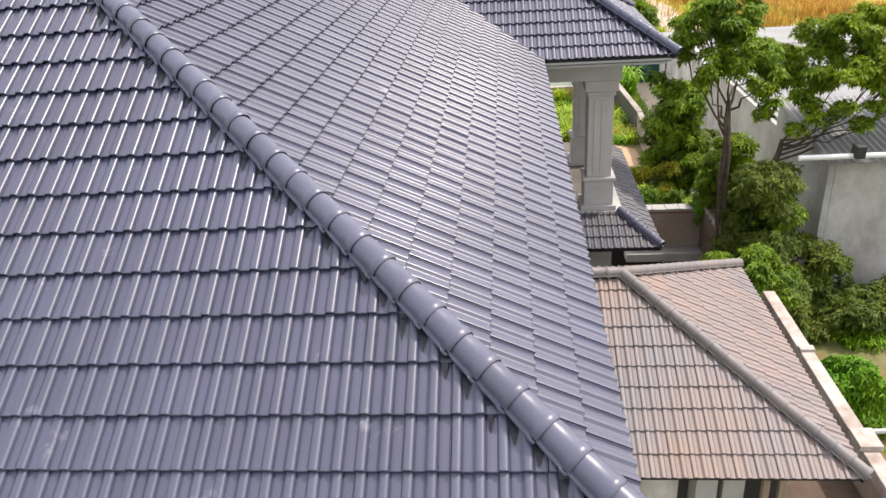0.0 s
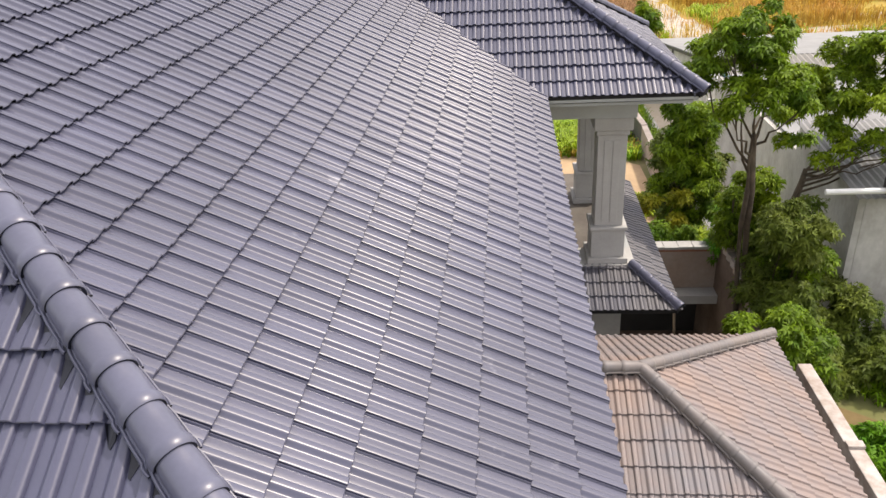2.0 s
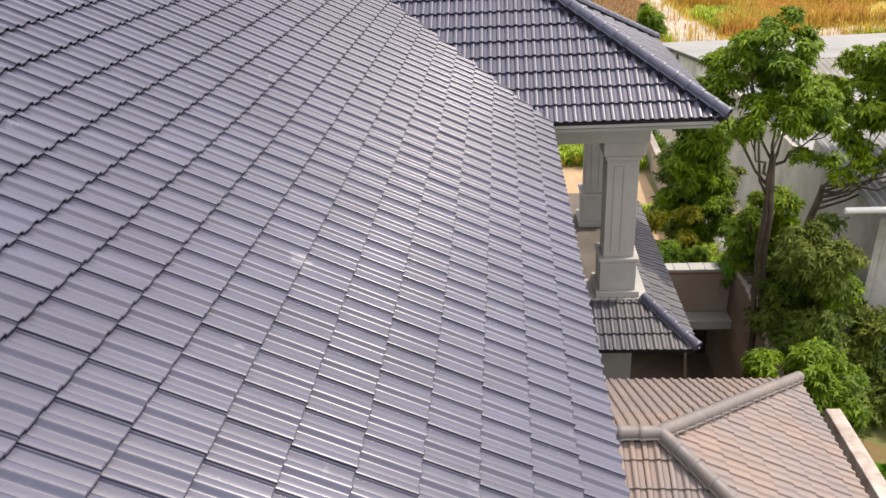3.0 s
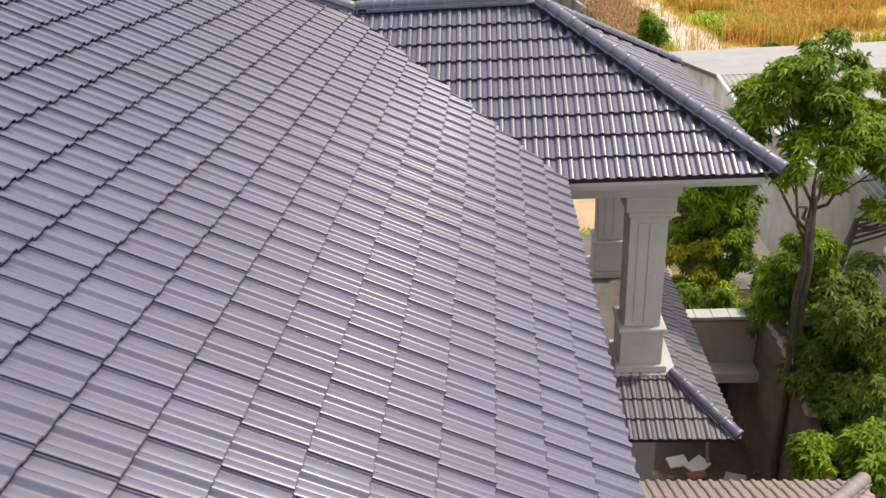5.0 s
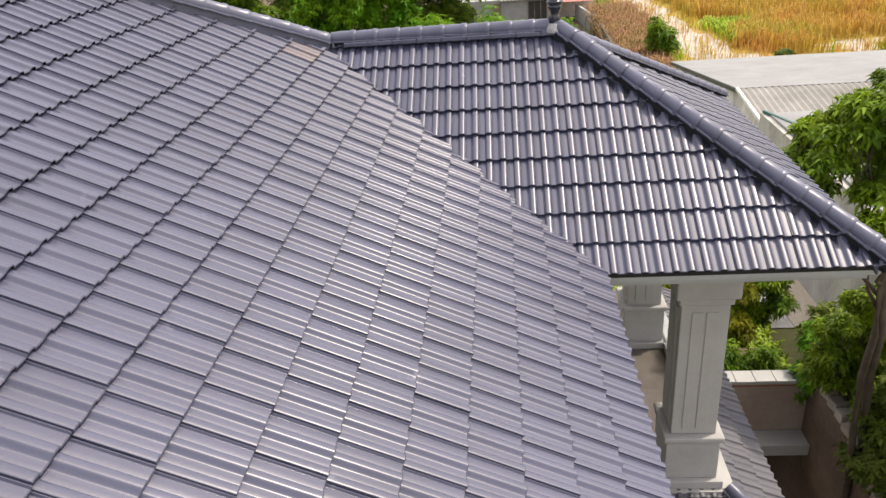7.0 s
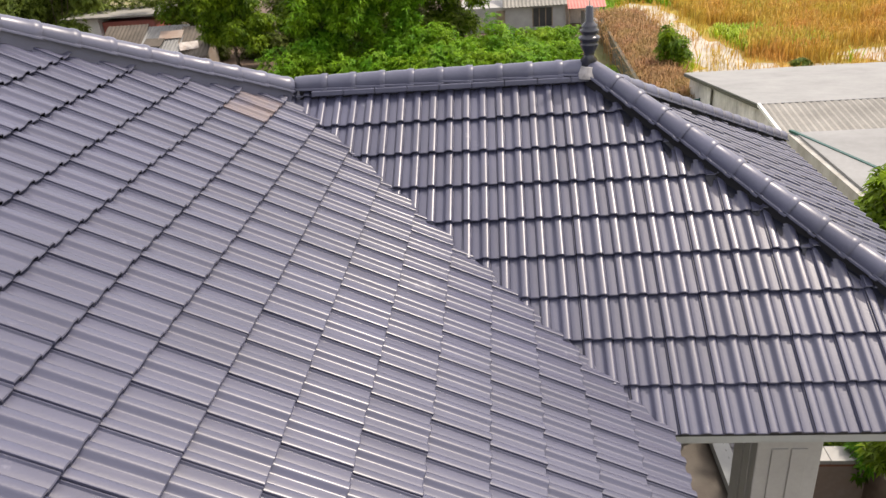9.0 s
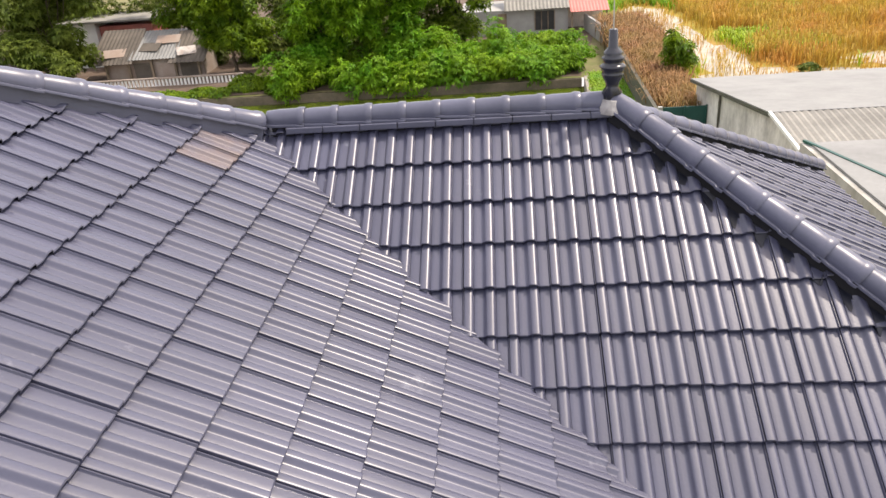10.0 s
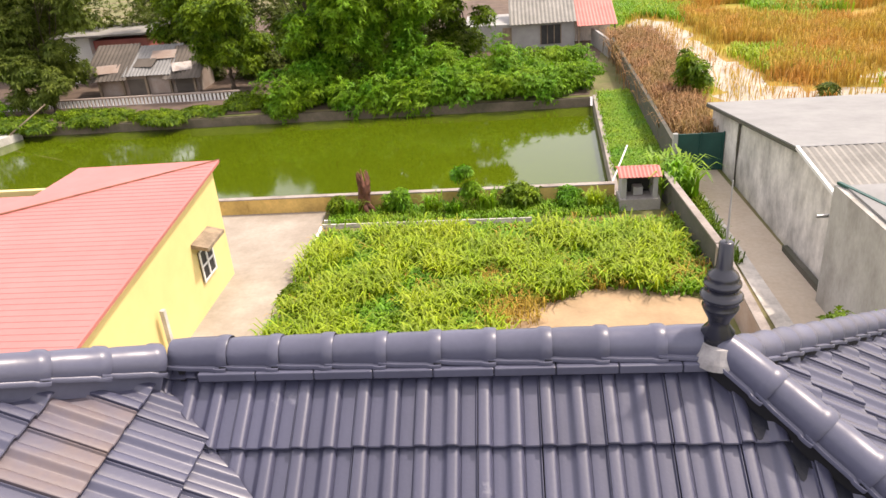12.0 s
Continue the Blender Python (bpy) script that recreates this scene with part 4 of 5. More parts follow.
# far bank: hut, railing and houses
hut = far(empty("hut", "weathered hut with a patched sagging grey roof", "hut"))
part("wall", boxed(-29, 70, 0, -21.5, 73, 1.5), BROWNWALL, hut)
ribbed(-30, -26.6, 69.2, 1.30, 73, 3.25, HUTROOF, hut, pitch=0.3, depth=0.05)
ribbed(-27.0, -23.3, 69.5, 1.50, 73, 3.05, SHEET, hut, pitch=0.26, depth=0.05)
ribbed(-23.8, -21, 69.1, 1.22, 72.6, 2.95, HUTROOF, hut, pitch=0.3, depth=0.05)
for x, y, w, a, mat in ((-28.2, 70.3, 0.9, 14, BROWNWALL), (-25.6, 70.8, 0.8, -9, HUTROOF), (-22.6, 70.2, 0.7, 22, STAINED), (-24.4, 71.6, 0.9, 5, BROWNWALL)):
    part("patch", box(bmesh.new(), -w, -0.5, 0, w, 0.5, 0.04, 0.01, pose(x, y, 1.55 + (y - 69.5) * 0.48, 26, 0, a)), mat, hut)
for x in (-29, -27.2, -25.4, -23.6, -21.8):
    part("post", boxed(x, 69.7, 0, x + 0.15, 69.85, 1.45), WOOD, hut)
for i, x in enumerate((-28.6, -26.8, -25.0, -23.2)):
    part("panel", boxed(x, 69.9, 0.1, x + 1.5, 69.98, 1.2), HUTROOF if i % 2 else BROWNWALL, hut)
rail = far(empty("balustrade", "low white balustrade along the far bank", "railing", "structure"))
part("rail", boxed(-36, 66.9, 0.56, -17.5, 67.1, 0.66), BROWNWALL, rail)
part("footing", boxed(-36, 66.85, 0, -17.5, 67.15, 0.08), BROWNWALL, rail)
bal = mesh_of("baluster", boxed(0, 0, 0.081, 0.13, 0.10, 0.559), WHITE)
for i in range(67):
    o = new("baluster", bal)
    o.parent = rail
    o.location = (-35.9 + i * 0.275, 66.95, 0)
flat("ledge", [(-70, 62.96), (-10, 62.96), (-12, 70), (-70, 70)], 0.06, EARTH, "trodden earth ledge on the far bank", "path")
cottage = far(empty("cottage", "pale cottage with a grey corrugated roof beyond the pond", "house"))
part("wall", boxed(-2.4, 78.5, -0.2, 6.3, 84, 2.0), STONE, cottage)
ribbed(1.15, 6.4, 78.0, 1.97, 83.5, 4.6, FIBRE, cottage, pitch=0.30, depth=0.07)
part("door", boxed(0.62, 78.42, 0.05, 1.32, 78.49, 1.75), WOOD, cottage)
w = part("window", boxed(3.58, 78.43, 0.30, 5.24, 78.49, 1.78), DARK, cottage)
for x in (3.58, 4.11, 4.64, 5.17):
    part("window_bar", boxed(x, 78.40, 0.30, x + 0.07, 78.429, 1.78), WOOD, w)
porch = far(empty("porch", "lean-to porch with a faded red sheet roof", "porch"))
ribbed(6.42, 9.5, 77.5, 1.68, 83.4, 3.6, RED, porch, pitch=0.25)
part("wall", boxed(6.45, 80.4, 0, 9.3, 80.6, 2.0), OLDWALL, porch)
for x in (6.5, 9.25):
    part("post", boxed(x, 77.7, 0, x + 0.12, 77.82, 1.66), WOOD, porch)
part("parapet", prism([(7.6, 78.8, 0), (7.8, 78.8, 0), (8.5, 73, 0), (8.3, 73, 0)], (0, 0, 1.3)), STONE, porch)
house2 = far(empty("old_house", "pale gabled house half hidden by trees", "house"))
part("wall", boxed(-17, 84, 0, -13.5, 90, 3.2), WHITE, house2)
part("roof", prism([(-17.6, 83.6, 3.2), (-12.9, 83.6, 3.2), (-15.2, 83.6, 4.9)], (0, 7, 0)), OLDWALL, house2)
house3 = far(empty("red_shed", "red-painted shed front behind the hut", "shed"))
part("wall", boxed(-32, 76, 0, -27.5, 80, 3.2), RED, house3)
part("side_wall", boxed(-34.5, 75.5, 0, -32.05, 80, 3.6), WHITE, house3)
part("roof", boxed(-35, 75, 3.61, -27, 80.5, 3.75), FIBRE, house3)
boat = far(empty("pump_raft", "small grey raft with poles at the pond's edge", "raft"))
part("hull", prism([(-34.5, 61.0, -0.65), (-31.2, 60.2, -0.65), (-30.6, 62.0, -0.65), (-34.5, 62.3, -0.65)], (0, 0, 0.55)), OLDWALL, boat)
part("pole", tube(bmesh.new(), [(-31.2, 61, -0.3), (-29.2, 63.2, 1.3)], 0.05, 6), WOOD, boat)

# far bank planting
TREES_FAR = (
    ("tall leafy tree overhanging the pond", (-11, 66.5, 0), (-11, 66.5, 3.2), (-10.8, 66.4, 5.0), (2.5, 1.5, 3.4), 34, 1.05, 3600, SCRUB),
    ("feathery light-green tree on the far bank", (-6, 67.5, 0), (-6, 67.5, 2.8), (-6.2, 67.4, 4.4), (2.1, 1.4, 2.9), 28, 0.95, 3000, SCRUB),
    ("tall dark tree beside the cottage", (-2.2, 73, 0), (-2.2, 73, 3.0), (-2.0, 73, 5.0), (2.2, 1.6, 3.4), 24, 1.2, 3000, LEAF),
    ("round dark tree on the far bank", (-18.8, 69.5, 0), (-18.8, 69.5, 1.8), (-18.4, 69.5, 4.3), (2.4, 1.4, 2.2), 26, 1.0, 3200, LEAF),
)
TREES_BEHIND = (
    ("broad green tree behind the hut", (-24, 75, 0), (-24, 75, 3.0), (-24.5, 75, 5.6), (3.0, 1.5, 2.0), 18, 1.2, 2200, LEAF),
    ("tall dark tree at the pond's corner", (-33, 70.5, 0), (-33, 70.5, 2.6), (-32.5, 70, 5.4), (4.0, 2.0, 3.4), 28, 1.3, 3600, LEAF_DARK),
    ("tall dark trees behind the pond bank", (-9, 79, 0), (-9, 79, 3), (-9, 79, 6.5), (5.5, 2.0, 4.5), 34, 1.6, 4200, LEAF),
    ("grey-green tree beside the old house", (-14.5, 76, 0), (-14.5, 76, 2.4), (-14, 76, 4.8), (2.4, 1.4, 3.2), 20, 1.1, 2300, LEAF),
    ("dark trees closing the view", (-26, 88, 0), (-26, 88, 3), (-26, 88, 6.5), (9.0, 2.0, 5.0), 34, 2.0, 4600, LEAF_DARK),
    ("tall shady trees beyond the red shed", (-40, 80, 0), (-40, 80, 3), (-40, 80, 6.0), (7.0, 3.0, 5.0), 34, 2.0, 4600, LEAF_DARK),
    ("leafy tree between hut and pond", (-30.5, 66.2, 0), (-30.5, 66.2, 1.2), (-31.5, 66.4, 2.2), (2.0, 1.0, 1.2), 9, 1.0, 1300, LEAF_DARK),
)
for i, (label, base, fork, centre, reach, n, radius, leaves, mat) in enumerate(TREES_FAR + TREES_BEHIND):
    far(tree(label, base, fork, spread_clumps(centre, reach, n, radius, 70 + i), int(leaves * 1.5), 0.32, mat, 70 + i, 0.16))
for i, (x0, x1, y, h, mat, label) in enumerate(((-14.5, -8, 63.6, 1.5, SCRUB, "tangled creeper hanging over the bank"), (-8, -1, 63.4, 1.4, SCRUB, "bright creeper hanging over the bank"), (-1, 5.6, 63.8, 1.2, SCRUB, "bright green shrubs on the bank"), (-13, 2, 66.5, 2.0, SCRUB, "thick green scrub on the bank"), (-1, 6.4, 72.0, 0.85, SCRUB, "light scrub before the cottage"), (-14, -2, 71.5, 3.0, LEAF_DARK, "dark thicket below the trees"),
                                                 (-5, 6.5, 68.5, 0.9, SCRUB, "rough green scrub below the cottage"), (-36, -18, 62.9, 0.28, LEAF, "sparse weeds along the foot of the bank"), (-17, -13, 64.0, 0.5, LEAF, "low scrub on the bank"), (-45, -8, 80, 5.0, LEAF_DARK, "dark hedge of trees behind the hut"), (-24, -12, 73.5, 2.2, LEAF_DARK, "shady growth beside the hut"), (-38, -33.5, 64.2, 1.2, SCRUB, "bright shrub at the pond's corner"))):
    ob = empty("shrubs", label, "shrub", "stuff")
    rng = random.Random(90 + i)
    cl = [((rng.uniform(x0, x1), y + rng.uniform(-1.0, 1.5), h * rng.uniform(-0.1, 0.9)), (1.2 * rng.uniform(0.7, 1.3), 1.0, 0.75 * h * rng.uniform(0.6, 1.3))) for _ in range(int((x1 - x0) * 2))]
    leaf_cloud("foliage", cl, int((x1 - x0) * 330), 0.26, mat, ob, 90 + i, 0.7, 0.5)
    far(ob)
for i, (x, y, r, h, mat, label) in enumerate(((-6.3, 45.6, 0.4, 0.7, LEAF_SUNNY, "light bush by the pond wall"), (-3.9, 45.6, 0.55, 1.0, SCRUB, "sparse light green shoots by the pond wall"),
                                               (1.2, 45.6, 0.75, 0.95, LEAF, "dense green shrub by the pond wall"), (3.3, 45.5, 0.6, 0.7, SCRUB, "bright green shrub by the pond wall"), (-1.0, 45.6, 0.5, 1.9, SCRUB, "thin sapling with pale leaves"),
                                               (7.3, 47.2, 0.7, 1.2, LEAF, "feathery fern-like bush beside the gate"), (8.0, 47.8, 0.5, 0.8, LEAF, "weeds beside the gate"), (10.6, 57.0, 1.1, 3.6, LEAF, "upright olive-green bush among the reeds"), (18.5, 59.6, 0.5, 0.7, LEAF_DARK, "small dark bush in the field"), (-6.5, 38.5, 0.4, 0.4, LEAF, "weeds at the yard's edge"))):
    far(tree(label, (x, y, 0), (x, y, h * 0.4), spread_clumps((x, y, h * 0.62), (r * 0.5, r * 0.5, h * 0.25), 5, r * 0.62, 120 + i), int(150 + 260 * r), 0.20 if mat is SCRUB else 0.26, mat, 120 + i, 0.035, "bush", name="bush"))


def scatter(points, n, seed, keep=lambda x, y: True):
    """n places inside a rectangle (x0, y0, x1, y1)."""
    rng = random.Random(seed)
    out = []
    while len(out) < n:
        x, y = rng.uniform(points[0], points[2]), rng.uniform(points[1], points[3])
        if keep(x, y):
            out.append((x, y, 0.0))
    return out


def wet(x, y):
    return any(((x - a) / (1.15 * w)) ** 2 + ((y - b) / (1.1 * h)) ** 2 < 1 for a, b, w, h in ((13.4, 82, 2.6, 7), (14.0, 73, 2.3, 6.5), (14.7, 66, 2.1, 5.5), (15.6, 60.0, 3.0, 3.0), (20.5, 60.2, 3.5, 1.2), (26, 63, 4.5, 2.0), (33, 68, 5, 2)))


def clumpy(x, y, scale, cut, seed):
    return noise.noise(Vector((x * scale, y * scale, seed))) > cut


crop = empty("garden_crop", "bright green leafy crop with long pale blades", "crop", "stuff")
in_soil = lambda x, y: x > 0.2 + 0.4 * math.sin(y * 2) and y < 38.6 - 0.11 * (x - 4.0) ** 2 + 0.25 * math.sin(x * 2.1)
blades("crop_blades", scatter((-6.6, 35, 7.0, 43.2), 1500, 5, lambda x, y: not in_soil(x, y) and clumpy(x, y, 0.5, -0.05, 3)), 0.72, 0.055, GRASS, crop, 5, 0.9, 7, 0.10)
blades("low_blades", scatter((-6.6, 34, 7.0, 43.5), 3800, 6, lambda x, y: not in_soil(x, y)), 0.36, 0.07, LAWN, crop, 6, 0.8, 6, 0.15)
blades("dry_blades", scatter((-0.4, 36.6, 7.2, 39.9), 420, 7, lambda x, y: x < 1.8 + 0.5 * math.sin(y * 3) or y > 38.6 + 0.3 * math.sin(x * 3)), 0.42, 0.03, REED, crop, 7, 0.8, 6, 0.12)
blades("dry_tips", scatter((-6.6, 35, 7.0, 43.8), 130, 27, lambda x, y: clumpy(x, y, 0.4, 0.05, 9) and not in_soil(x, y)), 0.5, 0.03, REED, crop, 27, 0.9, 5, 0.15)
far(crop)
turf = empty("grass", "fresh grass strip between the pond and the wall", "grass", "stuff")
blades("grass_blades", scatter((5.6, 48.5, 8.3, 63), 2200, 8, lambda x, y: x > 5.3 + (y - 46) * 0.065), 0.28, 0.05, LAWN, turf, 8, 0.8, 8, 0.14)
blades("bed_blades", scatter((-6.5, 44.4, 5.0, 46.0), 800, 9), 0.30, 0.05, LAWN, turf, 9, 0.8, 5, 0.12)
blades("lane_blades", scatter((7.3, 40, 8.25, 48), 500, 10, lambda x, y: x > 7.65 - (y - 40.6) * 0.1), 0.35, 0.05, LEAF, turf, 10, 0.8, 5, 0.1)
blades("fern_fronds", scatter((6.95, 45.4, 8.1, 47.6), 55, 28), 1.45, 0.09, LAWN, turf, 28, 0.7, 7, 0.10)
far(turf)
reeds = empty("reeds", "tall dry orange reeds across the wet field", "reeds", "stuff")
blades("reed_blades", scatter((16.5, 60, 52, 108), 8000, 11, lambda x, y: not wet(x, y) and clumpy(x, y, 0.16, -0.12, 7) and x > 13 + (y - 60) * 0.10), 1.15, 0.05, REED, reeds, 11, 0.28, 9, 0.30)
blades("green_reeds", scatter((11, 60, 52, 115), 7000, 12, lambda x, y: not wet(x, y) and clumpy(x, y, 0.11, 0.10, 19) and x > 12 + (y - 60) * 0.05), 0.8, 0.07, GRASS, reeds, 12, 0.6, 7, 0.30)
blades("fence_reeds", scatter((8.7, 50, 11.6, 76), 2600, 13, lambda x, y: x < 9.9 + (y - 50) * 0.09), 1.7, 0.05, STALK, reeds, 13, 0.5, 7, 0.30)
blades("green_edge", scatter((9.2, 82, 19, 112), 2600, 21, lambda x, y: not wet(x, y) and x < 19 - (112 - y) * 0.1), 0.8, 0.07, LAWN, reeds, 21, 0.6, 7, 0.35)
blades("sparse_reeds", scatter((11.5, 58, 38, 90), 420, 22, wet), 0.7, 0.04, REED, reeds, 22, 0.5, 6, 0.25)
blades("far_green", scatter((20, 85, 55, 118), 1800, 23, lambda x, y: clumpy(x, y, 0.13, 0.15, 31)), 1.1, 0.09, LAWN, reeds, 23, 0.5, 7, 0.35)
far(reeds)

# upright grassy tufts below the pond wall
for i, (x, y, r, h, mat, label) in enumerate(((-5.75, 45.3, 0.32, 0.75, LAWN, "bright grassy tuft beside the stump"), (-2.4, 45.4, 0.38, 0.8, LAWN, "green grassy tuft by the pond wall"), (-1.5, 45.0, 0.36, 0.7, SCRUB, "pale grassy tuft in the garden strip"),
                                               (-0.2, 45.3, 0.42, 0.95, LAWN, "dark green spiky tuft by the pond wall"), (4.15, 45.2, 0.34, 0.8, GRASS, "bright yellow-green tuft beside the shrine"))):
    ob = empty("grass_tuft", label, "grass")
    ob.location = (x, y, 0)
    blades("foliage", [(a, b, 0.0) for a, b, _ in scatter((-r * 0.7, -r * 0.5, r * 0.7, r * 0.5), 34, 300 + i)], h, 0.05, mat, ob, 300 + i, 0.45, 4, 0.06)
    far(ob)

# ---- beside the house ----
side = empty("side_yard_wall", "unfinished rendered yard wall with a pale coping and a lower beam", "wall", "structure")
part("body", boxed(4.9, 24.5, 0.44, 7.25, 24.72, 1.62), BROWNWALL, side)
part("recess_back", boxed(4.0, 25.9, LEVEL, 7.19, 26.0, 0.19), DARK, side)
part("recess_roof", boxed(4.0, 24.73, 0.2, 7.3, 27.6, 0.42), EARTH, side)
part("recess_side", boxed(7.2, 24.5, LEVEL, 7.38, 27.5, 0.19), EARTH, side)
part("brick_course", boxed(4.9, 24.45, 1.621, 7.25, 24.75, 1.70), BRICK, side)
for i in range(6):
    part("coping", box(bmesh.new(), 0.004, -0.19, 0, 0.396, 0.19, 0.09, 0.012, pose(4.9 + i * 0.4, 24.60, 1.702, random.uniform(-1.5, 1.5), random.uniform(-1, 1), random.uniform(-1, 1))), STONE, side)
part("beam", boxed(4.9, 24.0, 0.18, 7.2, 24.49, 0.44), STONE, side)
part("lower_wall", prism([(7.20, 19.2, LEVEL), (7.20, 24.49, LEVEL), (7.20, 24.49, 1.9), (7.20, 22.6, 1.75), (7.20, 21.2, 1.2), (7.20, 19.2, 0.2)], (0.24, 0, 0)), EARTH, side, "rough brown earth-stained wall")
rng = random.Random(17)
for i in range(9):
    y = 21.5 + i * 0.33
    top = 1.2 + (y - 21.2) * 0.393 if y < 22.6 else 1.75 + (y - 22.6) * 0.08
    part("coping_stone", box(bmesh.new(), -0.13, -0.15, 0, 0.15, 0.15, 0.14 + rng.uniform(0, 0.06), 0.02, pose(7.31, y, top, rng.uniform(-6, 6), rng.uniform(-8, 8), rng.uniform(-12, 12))), (CURB, BROWNWALL, CURB)[i % 3], side)
part("ground_slab", boxed(3.75, 17.3, LEVEL, 7.2, 27.4, LEVEL + 0.05), EARTH, side)

para = empty("side_parapet", "weathered concrete parapet beam beside the projection roof", "beam", "structure")
part("beam", boxed(6.67, 9.6, 2.72, 6.92, 17.3, 2.96, 0.015), STAINED, para)
part("wall", boxed(6.72, 9.6, LEVEL, 6.86, 17.25, 2.719), BROWNWALL, para)
part("block", boxed(6.62, 12.3, 2.961, 6.97, 12.75, 3.06, 0.01), STAINED, para)
part("block", boxed(6.66, 15.0, 2.961, 6.93, 15.15, 3.02, 0.01), STAINED, para)
part("gutter_floor", boxed(5.31, 10.9, 2.1, 6.665, 17.2, 2.2), EARTH, para)
part("strut", tube(bmesh.new(), [(6.9, 13.05, 2.7), (7.9, 13.1, 2.72)], 0.045, 8), STONE, para)

slabs = empty("broken_slab", "pale broken slabs lying on the ground below the veranda", "slab")
for x, y, w, a in ((5.38, 23.57, 0.24, 12), (5.85, 23.44, 0.28, 40)):
    part("slab", box(bmesh.new(), -w, -w * 0.7, 0, w, w * 0.7, 0.07, 0.015, pose(x, y, LEVEL + 0.06, 4, -3, a)), WHITE, slabs)
tagged(part("timber_prop", tube(bmesh.new(), [(6.1, 23.5, LEVEL), (6.0, 23.9, 0.3)], [0.05, 0.04], 6), WOOD), "short raw timber prop under the concrete beam", "prop")
rubble = empty("rubble", "broken slabs and timber offcuts on the ground", "rubble", "stuff")
for i in range(46):
    x, y = rng.uniform(4.7, 7.0), rng.uniform(18.3, 23.2)
    s = rng.uniform(0.08, 0.28)
    part("piece", box(bmesh.new(), -s, -s * 0.6, 0, s, s * 0.6, rng.uniform(0.04, 0.14), 0.01, pose(x, y, LEVEL + 0.05 + rng.uniform(0, 0.2), rng.uniform(-20, 20), rng.uniform(-20, 20), rng.uniform(0, 180))), (CONCRETE, WOOD, BRICK, STONE)[i % 4], rubble)

# trees beside the house
def fan(centre, spread, n, radius, seed, flat_k=0.6):
    """Clumps on the outside of a wide crown, denser on top."""
    rng = random.Random(seed)
    out = []
    for i in range(n):
        a = 2.4 * i + rng.uniform(-0.4, 0.4)
        r = math.sqrt((i + 0.5) / n)
        h = (1 - r * r) * spread[2] + rng.uniform(-0.4, 0.3) * spread[2]
        out.append(((centre[0] + spread[0] * r * math.cos(a), centre[1] + spread[1] * r * math.sin(a), centre[2] + h), (radius * rng.uniform(0.75, 1.2), radius * rng.uniform(0.75, 1.2), radius * flat_k)))
    return out


tree("slender mango tree with an open spreading crown", (7.55, 22.3, LEVEL), (6.98, 22.3, 5.75), fan((6.7, 22.5, 6.45), (1.55, 1.4, 1.75), 74, 0.26, 31, 0.55), 3300, 0.15, LEAF, 201, 0.085, stems=2)
tree("bushy mango shoots hiding the tree's foot", (7.75, 21.7, LEVEL), (7.75, 21.7, 1.2), spread_clumps((7.9, 21.7, 2.6), (0.65, 0.8, 1.5), 40, 0.34, 46), 3600, 0.144, LEAF_DARK, 246, 0.07, "thicket", name="thicket")
tree("low shoots growing behind the yard wall", (5.9, 25.4, 0.42), (5.9, 25.4, 0.9), spread_clumps((5.9, 25.4, 1.45), (1.1, 0.35, 0.45), 22, 0.30, 48), 1885, 0.136, LEAF, 248, 0.04, "bush", name="bush")
tree("leafy low mango branches over the end of the yard wall", (7.7, 23.6, LEVEL), (7.55, 23.6, 2.0), spread_clumps((7.5, 23.5, 3.2), (0.5, 0.4, 1.0), 26, 0.25, 51), 1500, 0.15, LEAF_SUNNY, 251, 0.05, "bush", name="bush")
tree("yellowish mango shoots over the wall's end", (7.55, 24.9, LEVEL), (7.5, 24.9, 0.9), spread_clumps((7.45, 24.7, 2.0), (0.30, 0.35, 0.6), 16, 0.24, 47), 754, 0.152, SCRUB, 247, 0.05, "bush", name="bush")
tree("wide mango tree with a leaning trunk", (9.6, 26.7, LEVEL), (10.25, 27.0, 3.0), fan((12.3, 27.7, 4.2), (2.9, 1.9, 2.2), 96, 0.38, 32, 0.55), 5600, 0.18, LEAF_SUNNY, 202, 0.085, stems=2)
tree("dark leafy tree behind the veranda", (7.5, 29.5, LEVEL), (7.5, 29.5, 0.6), spread_clumps((7.35, 29.2, 2.5), (0.8, 0.8, 1.9), 40, 0.36, 3), 3500, 0.168, LEAF, 203, 0.09)
tree("leafy tree behind the yard wall", (8.0, 30.6, LEVEL), (8.0, 30.6, 0.8), spread_clumps((7.7, 30.4, 1.5), (1.1, 0.8, 1.5), 36, 0.40, 13), 3480, 0.168, LEAF_DARK, 213, 0.10)
tree("yellowing bush behind the yard wall", (6.0, 28.6, LEVEL), (6.0, 28.6, -0.2), spread_clumps((6.0, 28.4, 0.8), (1.1, 0.5, 1.0), 27, 0.30, 4), 2000, 0.152, LEAF_YELLOW, 204, 0.07, "bush", name="bush")
tree("dense mango thicket beside the yard wall", (8.9, 25.6, LEVEL), (8.9, 25.6, -0.2), spread_clumps((9.0, 25.5, 1.0), (1.4, 0.9, 1.4), 42, 0.38, 5), 3800, 0.160, LEAF_DARK, 205, 0.10, "thicket", name="thicket")
tree("mango branches hanging over the yard wall", (8.2, 22.9, LEVEL), (8.1, 22.8, 0.3), spread_clumps((8.15, 22.7, 1.9), (0.75, 1.1, 1.2), 34, 0.34, 6), 3190, 0.152, LEAF, 206, 0.09, "thicket", name="thicket")
tree("dark underwood below the mango branches", (8.3, 21.4, LEVEL), (8.3, 21.4, -0.8), spread_clumps((8.4, 21.2, 0.1), (0.7, 1.3, 1.0), 30, 0.38, 16), 2175, 0.176, LEAF_DARK, 216, 0.07, "thicket", name="thicket")
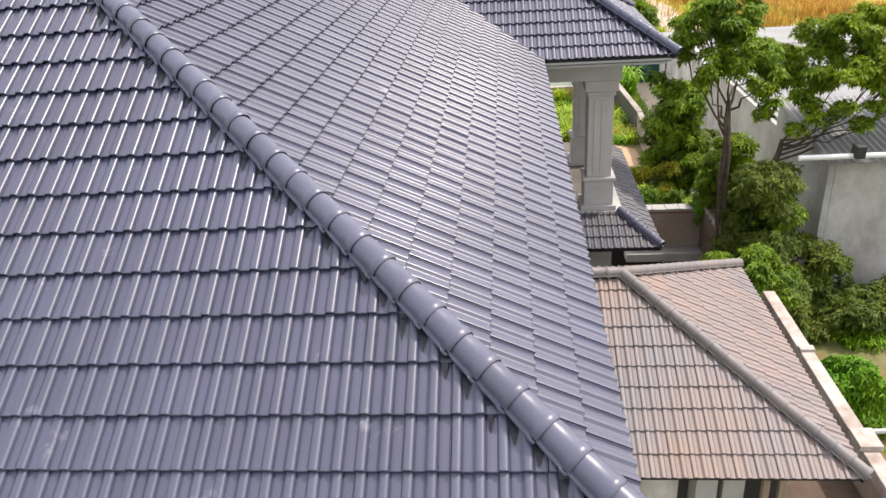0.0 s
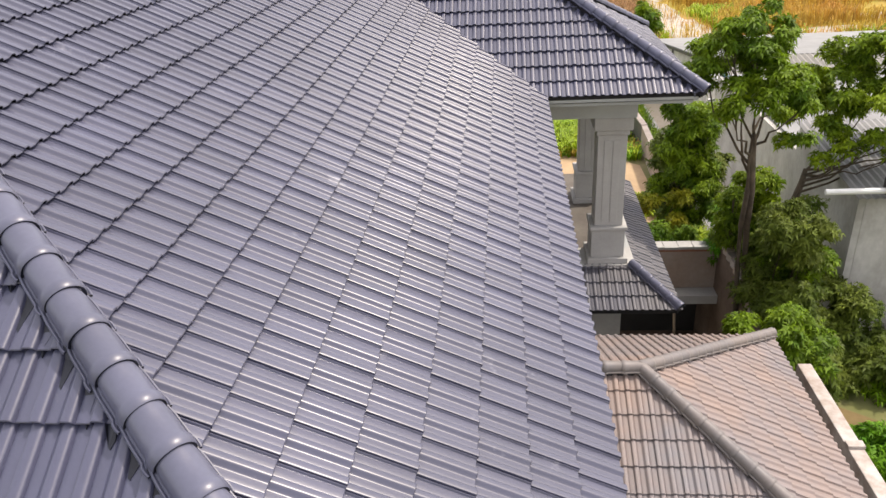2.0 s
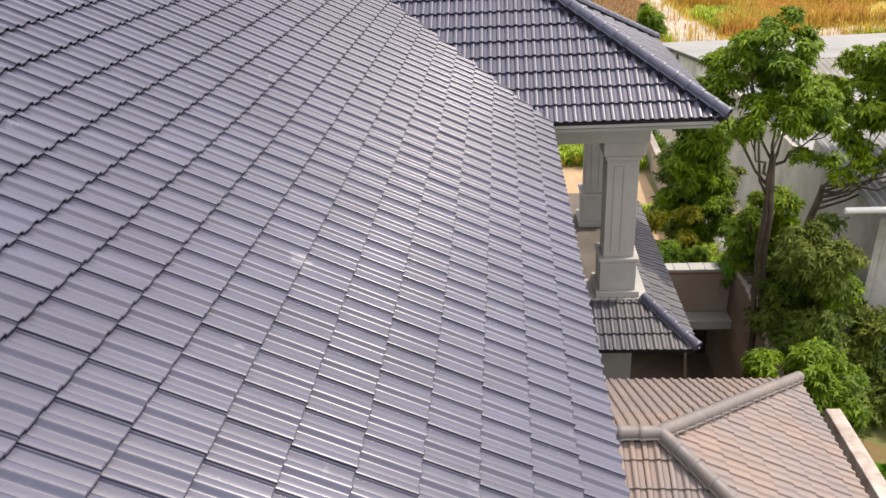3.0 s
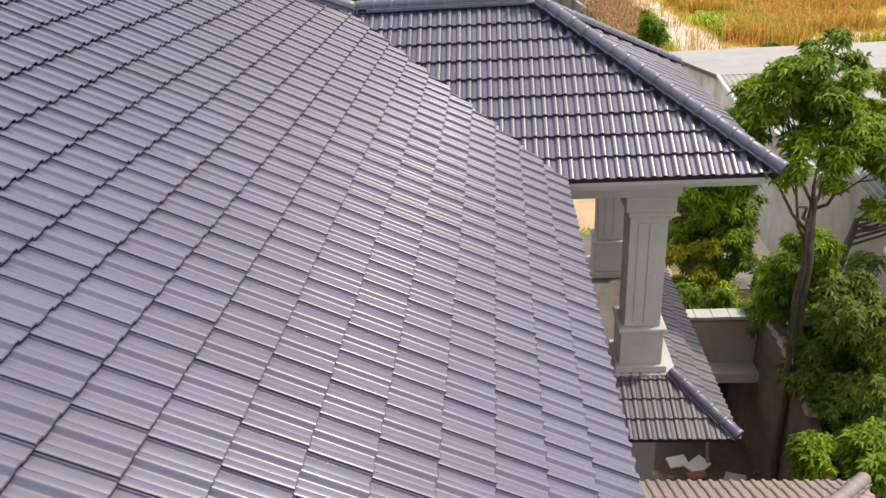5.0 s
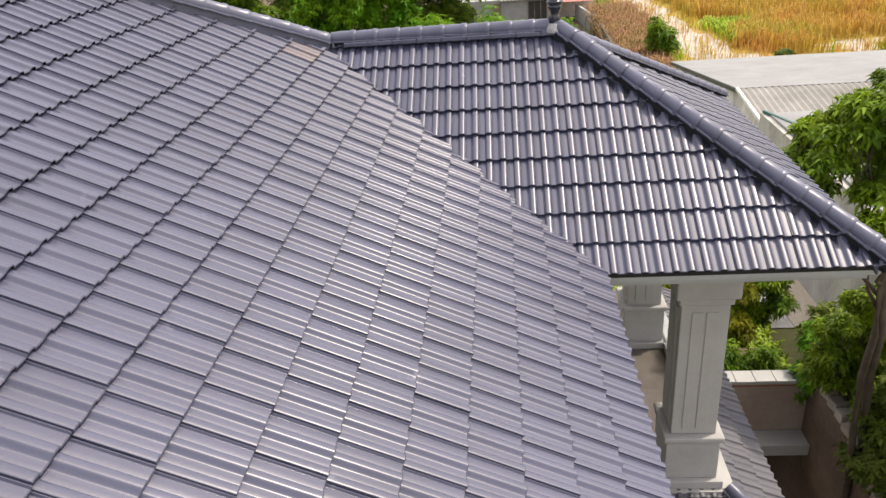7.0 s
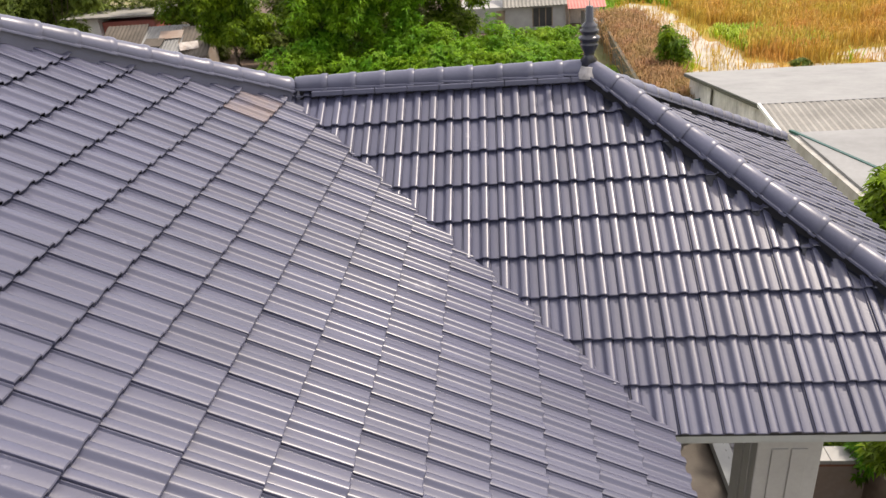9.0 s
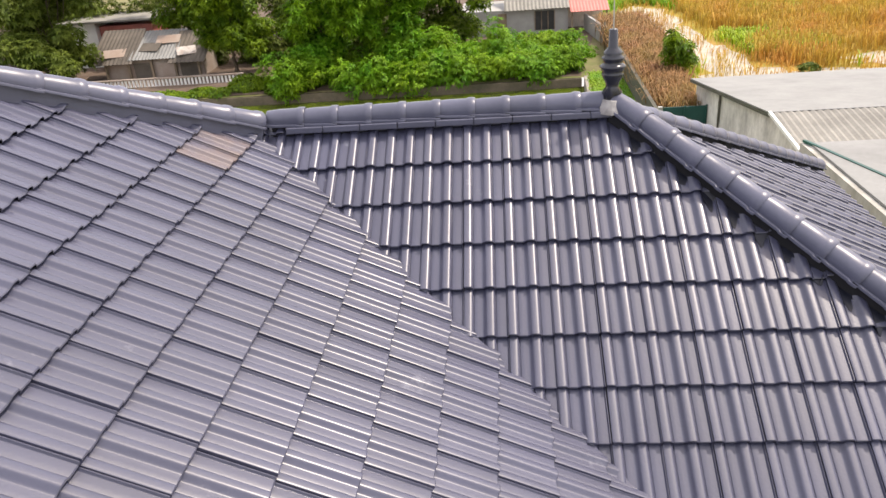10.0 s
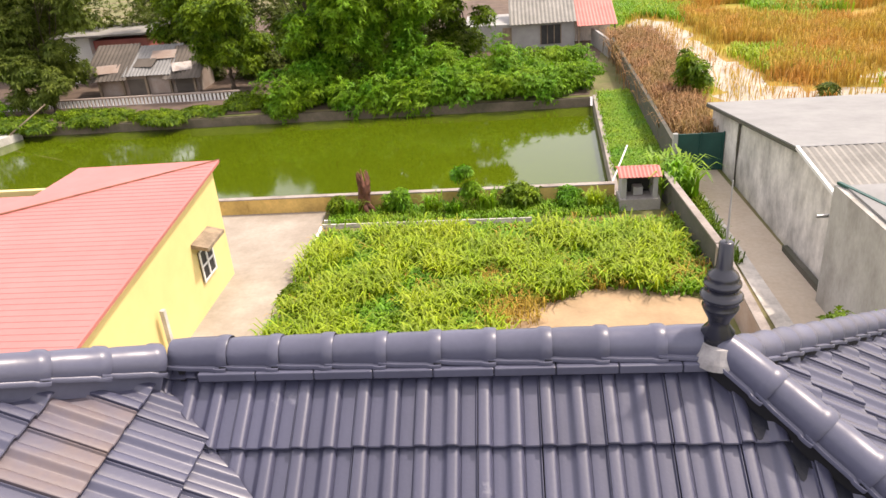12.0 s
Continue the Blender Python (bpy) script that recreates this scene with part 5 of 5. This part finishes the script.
tree("darker bush at the foot of the thicket", (10.4, 24.6, LEVEL), (10.4, 24.6, -1.0), spread_clumps((10.5, 24.6, -0.5), (1.3, 0.8, 0.8), 28, 0.40, 7), 2175, 0.184, LEAF_DARK, 207, 0.07, "bush", name="bush")
tree("creeping dark hedge on the ground", (12.6, 23.6, LEVEL), (12.6, 23.6, -1.6), spread_clumps((12.6, 23.6, -1.35), (2.6, 1.0, 0.4), 46, 0.42, 8), 3480, 0.160, LEAF_DARK, 208, 0.05, "hedge", name="hedge")
tree("yellow-green bush beside the parapet", (9.7, 19.0, LEVEL), (9.7, 19.0, -1.4), spread_clumps((9.8, 19.0, -0.8), (0.6, 0.7, 0.6), 20, 0.34, 9), 1885, 0.160, SCRUB, 209, 0.05, "bush", name="bush")
tree("low green bush below the parapet", (9.2, 15.8, LEVEL), (9.2, 15.8, -1.5), spread_clumps((9.3, 15.9, -1.1), (0.8, 0.9, 0.4), 18, 0.33, 10), 1305, 0.160, SCRUB, 210, 0.05, "bush", name="bush")
tree("small light bush behind the projection roof", (6.1, 18.6, LEVEL), (6.05, 18.5, 2.0), spread_clumps((6.0, 18.5, 2.9), (0.15, 0.15, 0.25), 11, 0.19, 11), 435, 0.128, LEAF, 211, 0.04, "bush", name="bush")
tree("mango branch over the corner of the projection roof", (7.6, 18.9, LEVEL), (7.4, 18.7, 1.6), spread_clumps((7.3, 18.5, 2.7), (0.45, 0.6, 0.5), 18, 0.25, 12), 1015, 0.152, LEAF, 212, 0.06, "bush", name="bush")
bm = bmesh.new()
rng = random.Random(61)
bm.faces.new([bm.verts.new((10.2 + 3.0 * math.cos(a) * rng.uniform(0.8, 1.1), 17.6 + 4.6 * math.sin(a) * rng.uniform(0.8, 1.1), LEVEL + 0.02)) for a in [2 * math.pi * k / 20 for k in range(20)]])
tagged(part("bare_soil", bm, SOIL), "bare orange-brown soil beside the house", "soil", kind="structure")
weeds = empty("weeds", "rough grass and weeds on the ground beside the house", "grass", "stuff")
blades("weed_blades", [(x, y, LEVEL) for x, y, _ in scatter((7.5, 12, 15, 24), 1500, 14, lambda x, y: clumpy(x, y, 0.45, 0.08, 2))], 0.35, 0.05, SCRUB, weeds, 14, 0.8, 5, 0.15)
blades("meadow_blades", [(x, y, LEVEL) for x, y, _ in scatter((3.5, 27, 9, 36.5), 2000, 15, lambda x, y: clumpy(x, y, 0.4, -0.2, 5))], 0.4, 0.07, GRASS, weeds, 15, 0.8, 5, 0.15)

# ---- roof furniture ----
finial = empty("roof_finial", "dark glazed ceramic finial with a thin lightning rod", "finial")
finial.location = (1.73, 20.52, 9.80)
part("vase", lathe([(0.07, 0.05), (0.062, 0.09), (0.075, 0.11), (0.046, 0.15), (0.05, 0.18), (0.072, 0.222), (0.080, 0.24), (0.080, 0.248), (0.074, 0.254), (0.084, 0.285), (0.094, 0.294), (0.094, 0.302), (0.082, 0.312), (0.062, 0.325), (0.076, 0.345), (0.082, 0.356), (0.080, 0.366), (0.066, 0.374), (0.070, 0.392), (0.064, 0.405), (0.046, 0.422), (0.036, 0.44), (0.031, 0.555), (0.026, 0.56)], 24), FINIAL, finial, smooth=True)
part("mortar_bed", lathe([(0.104, -0.03), (0.096, 0.0), (0.085, 0.022), (0.076, 0.045), (0.068, 0.065)], 22, (0.0, -0.03, 0)), MORTAR, finial, "white mortar bed")
part("rod", tube(bmesh.new(), [(0, 0, 0.55), (0.0, 0, 0.84)], [0.006, 0.003], 6), METAL, finial, "thin steel rod")
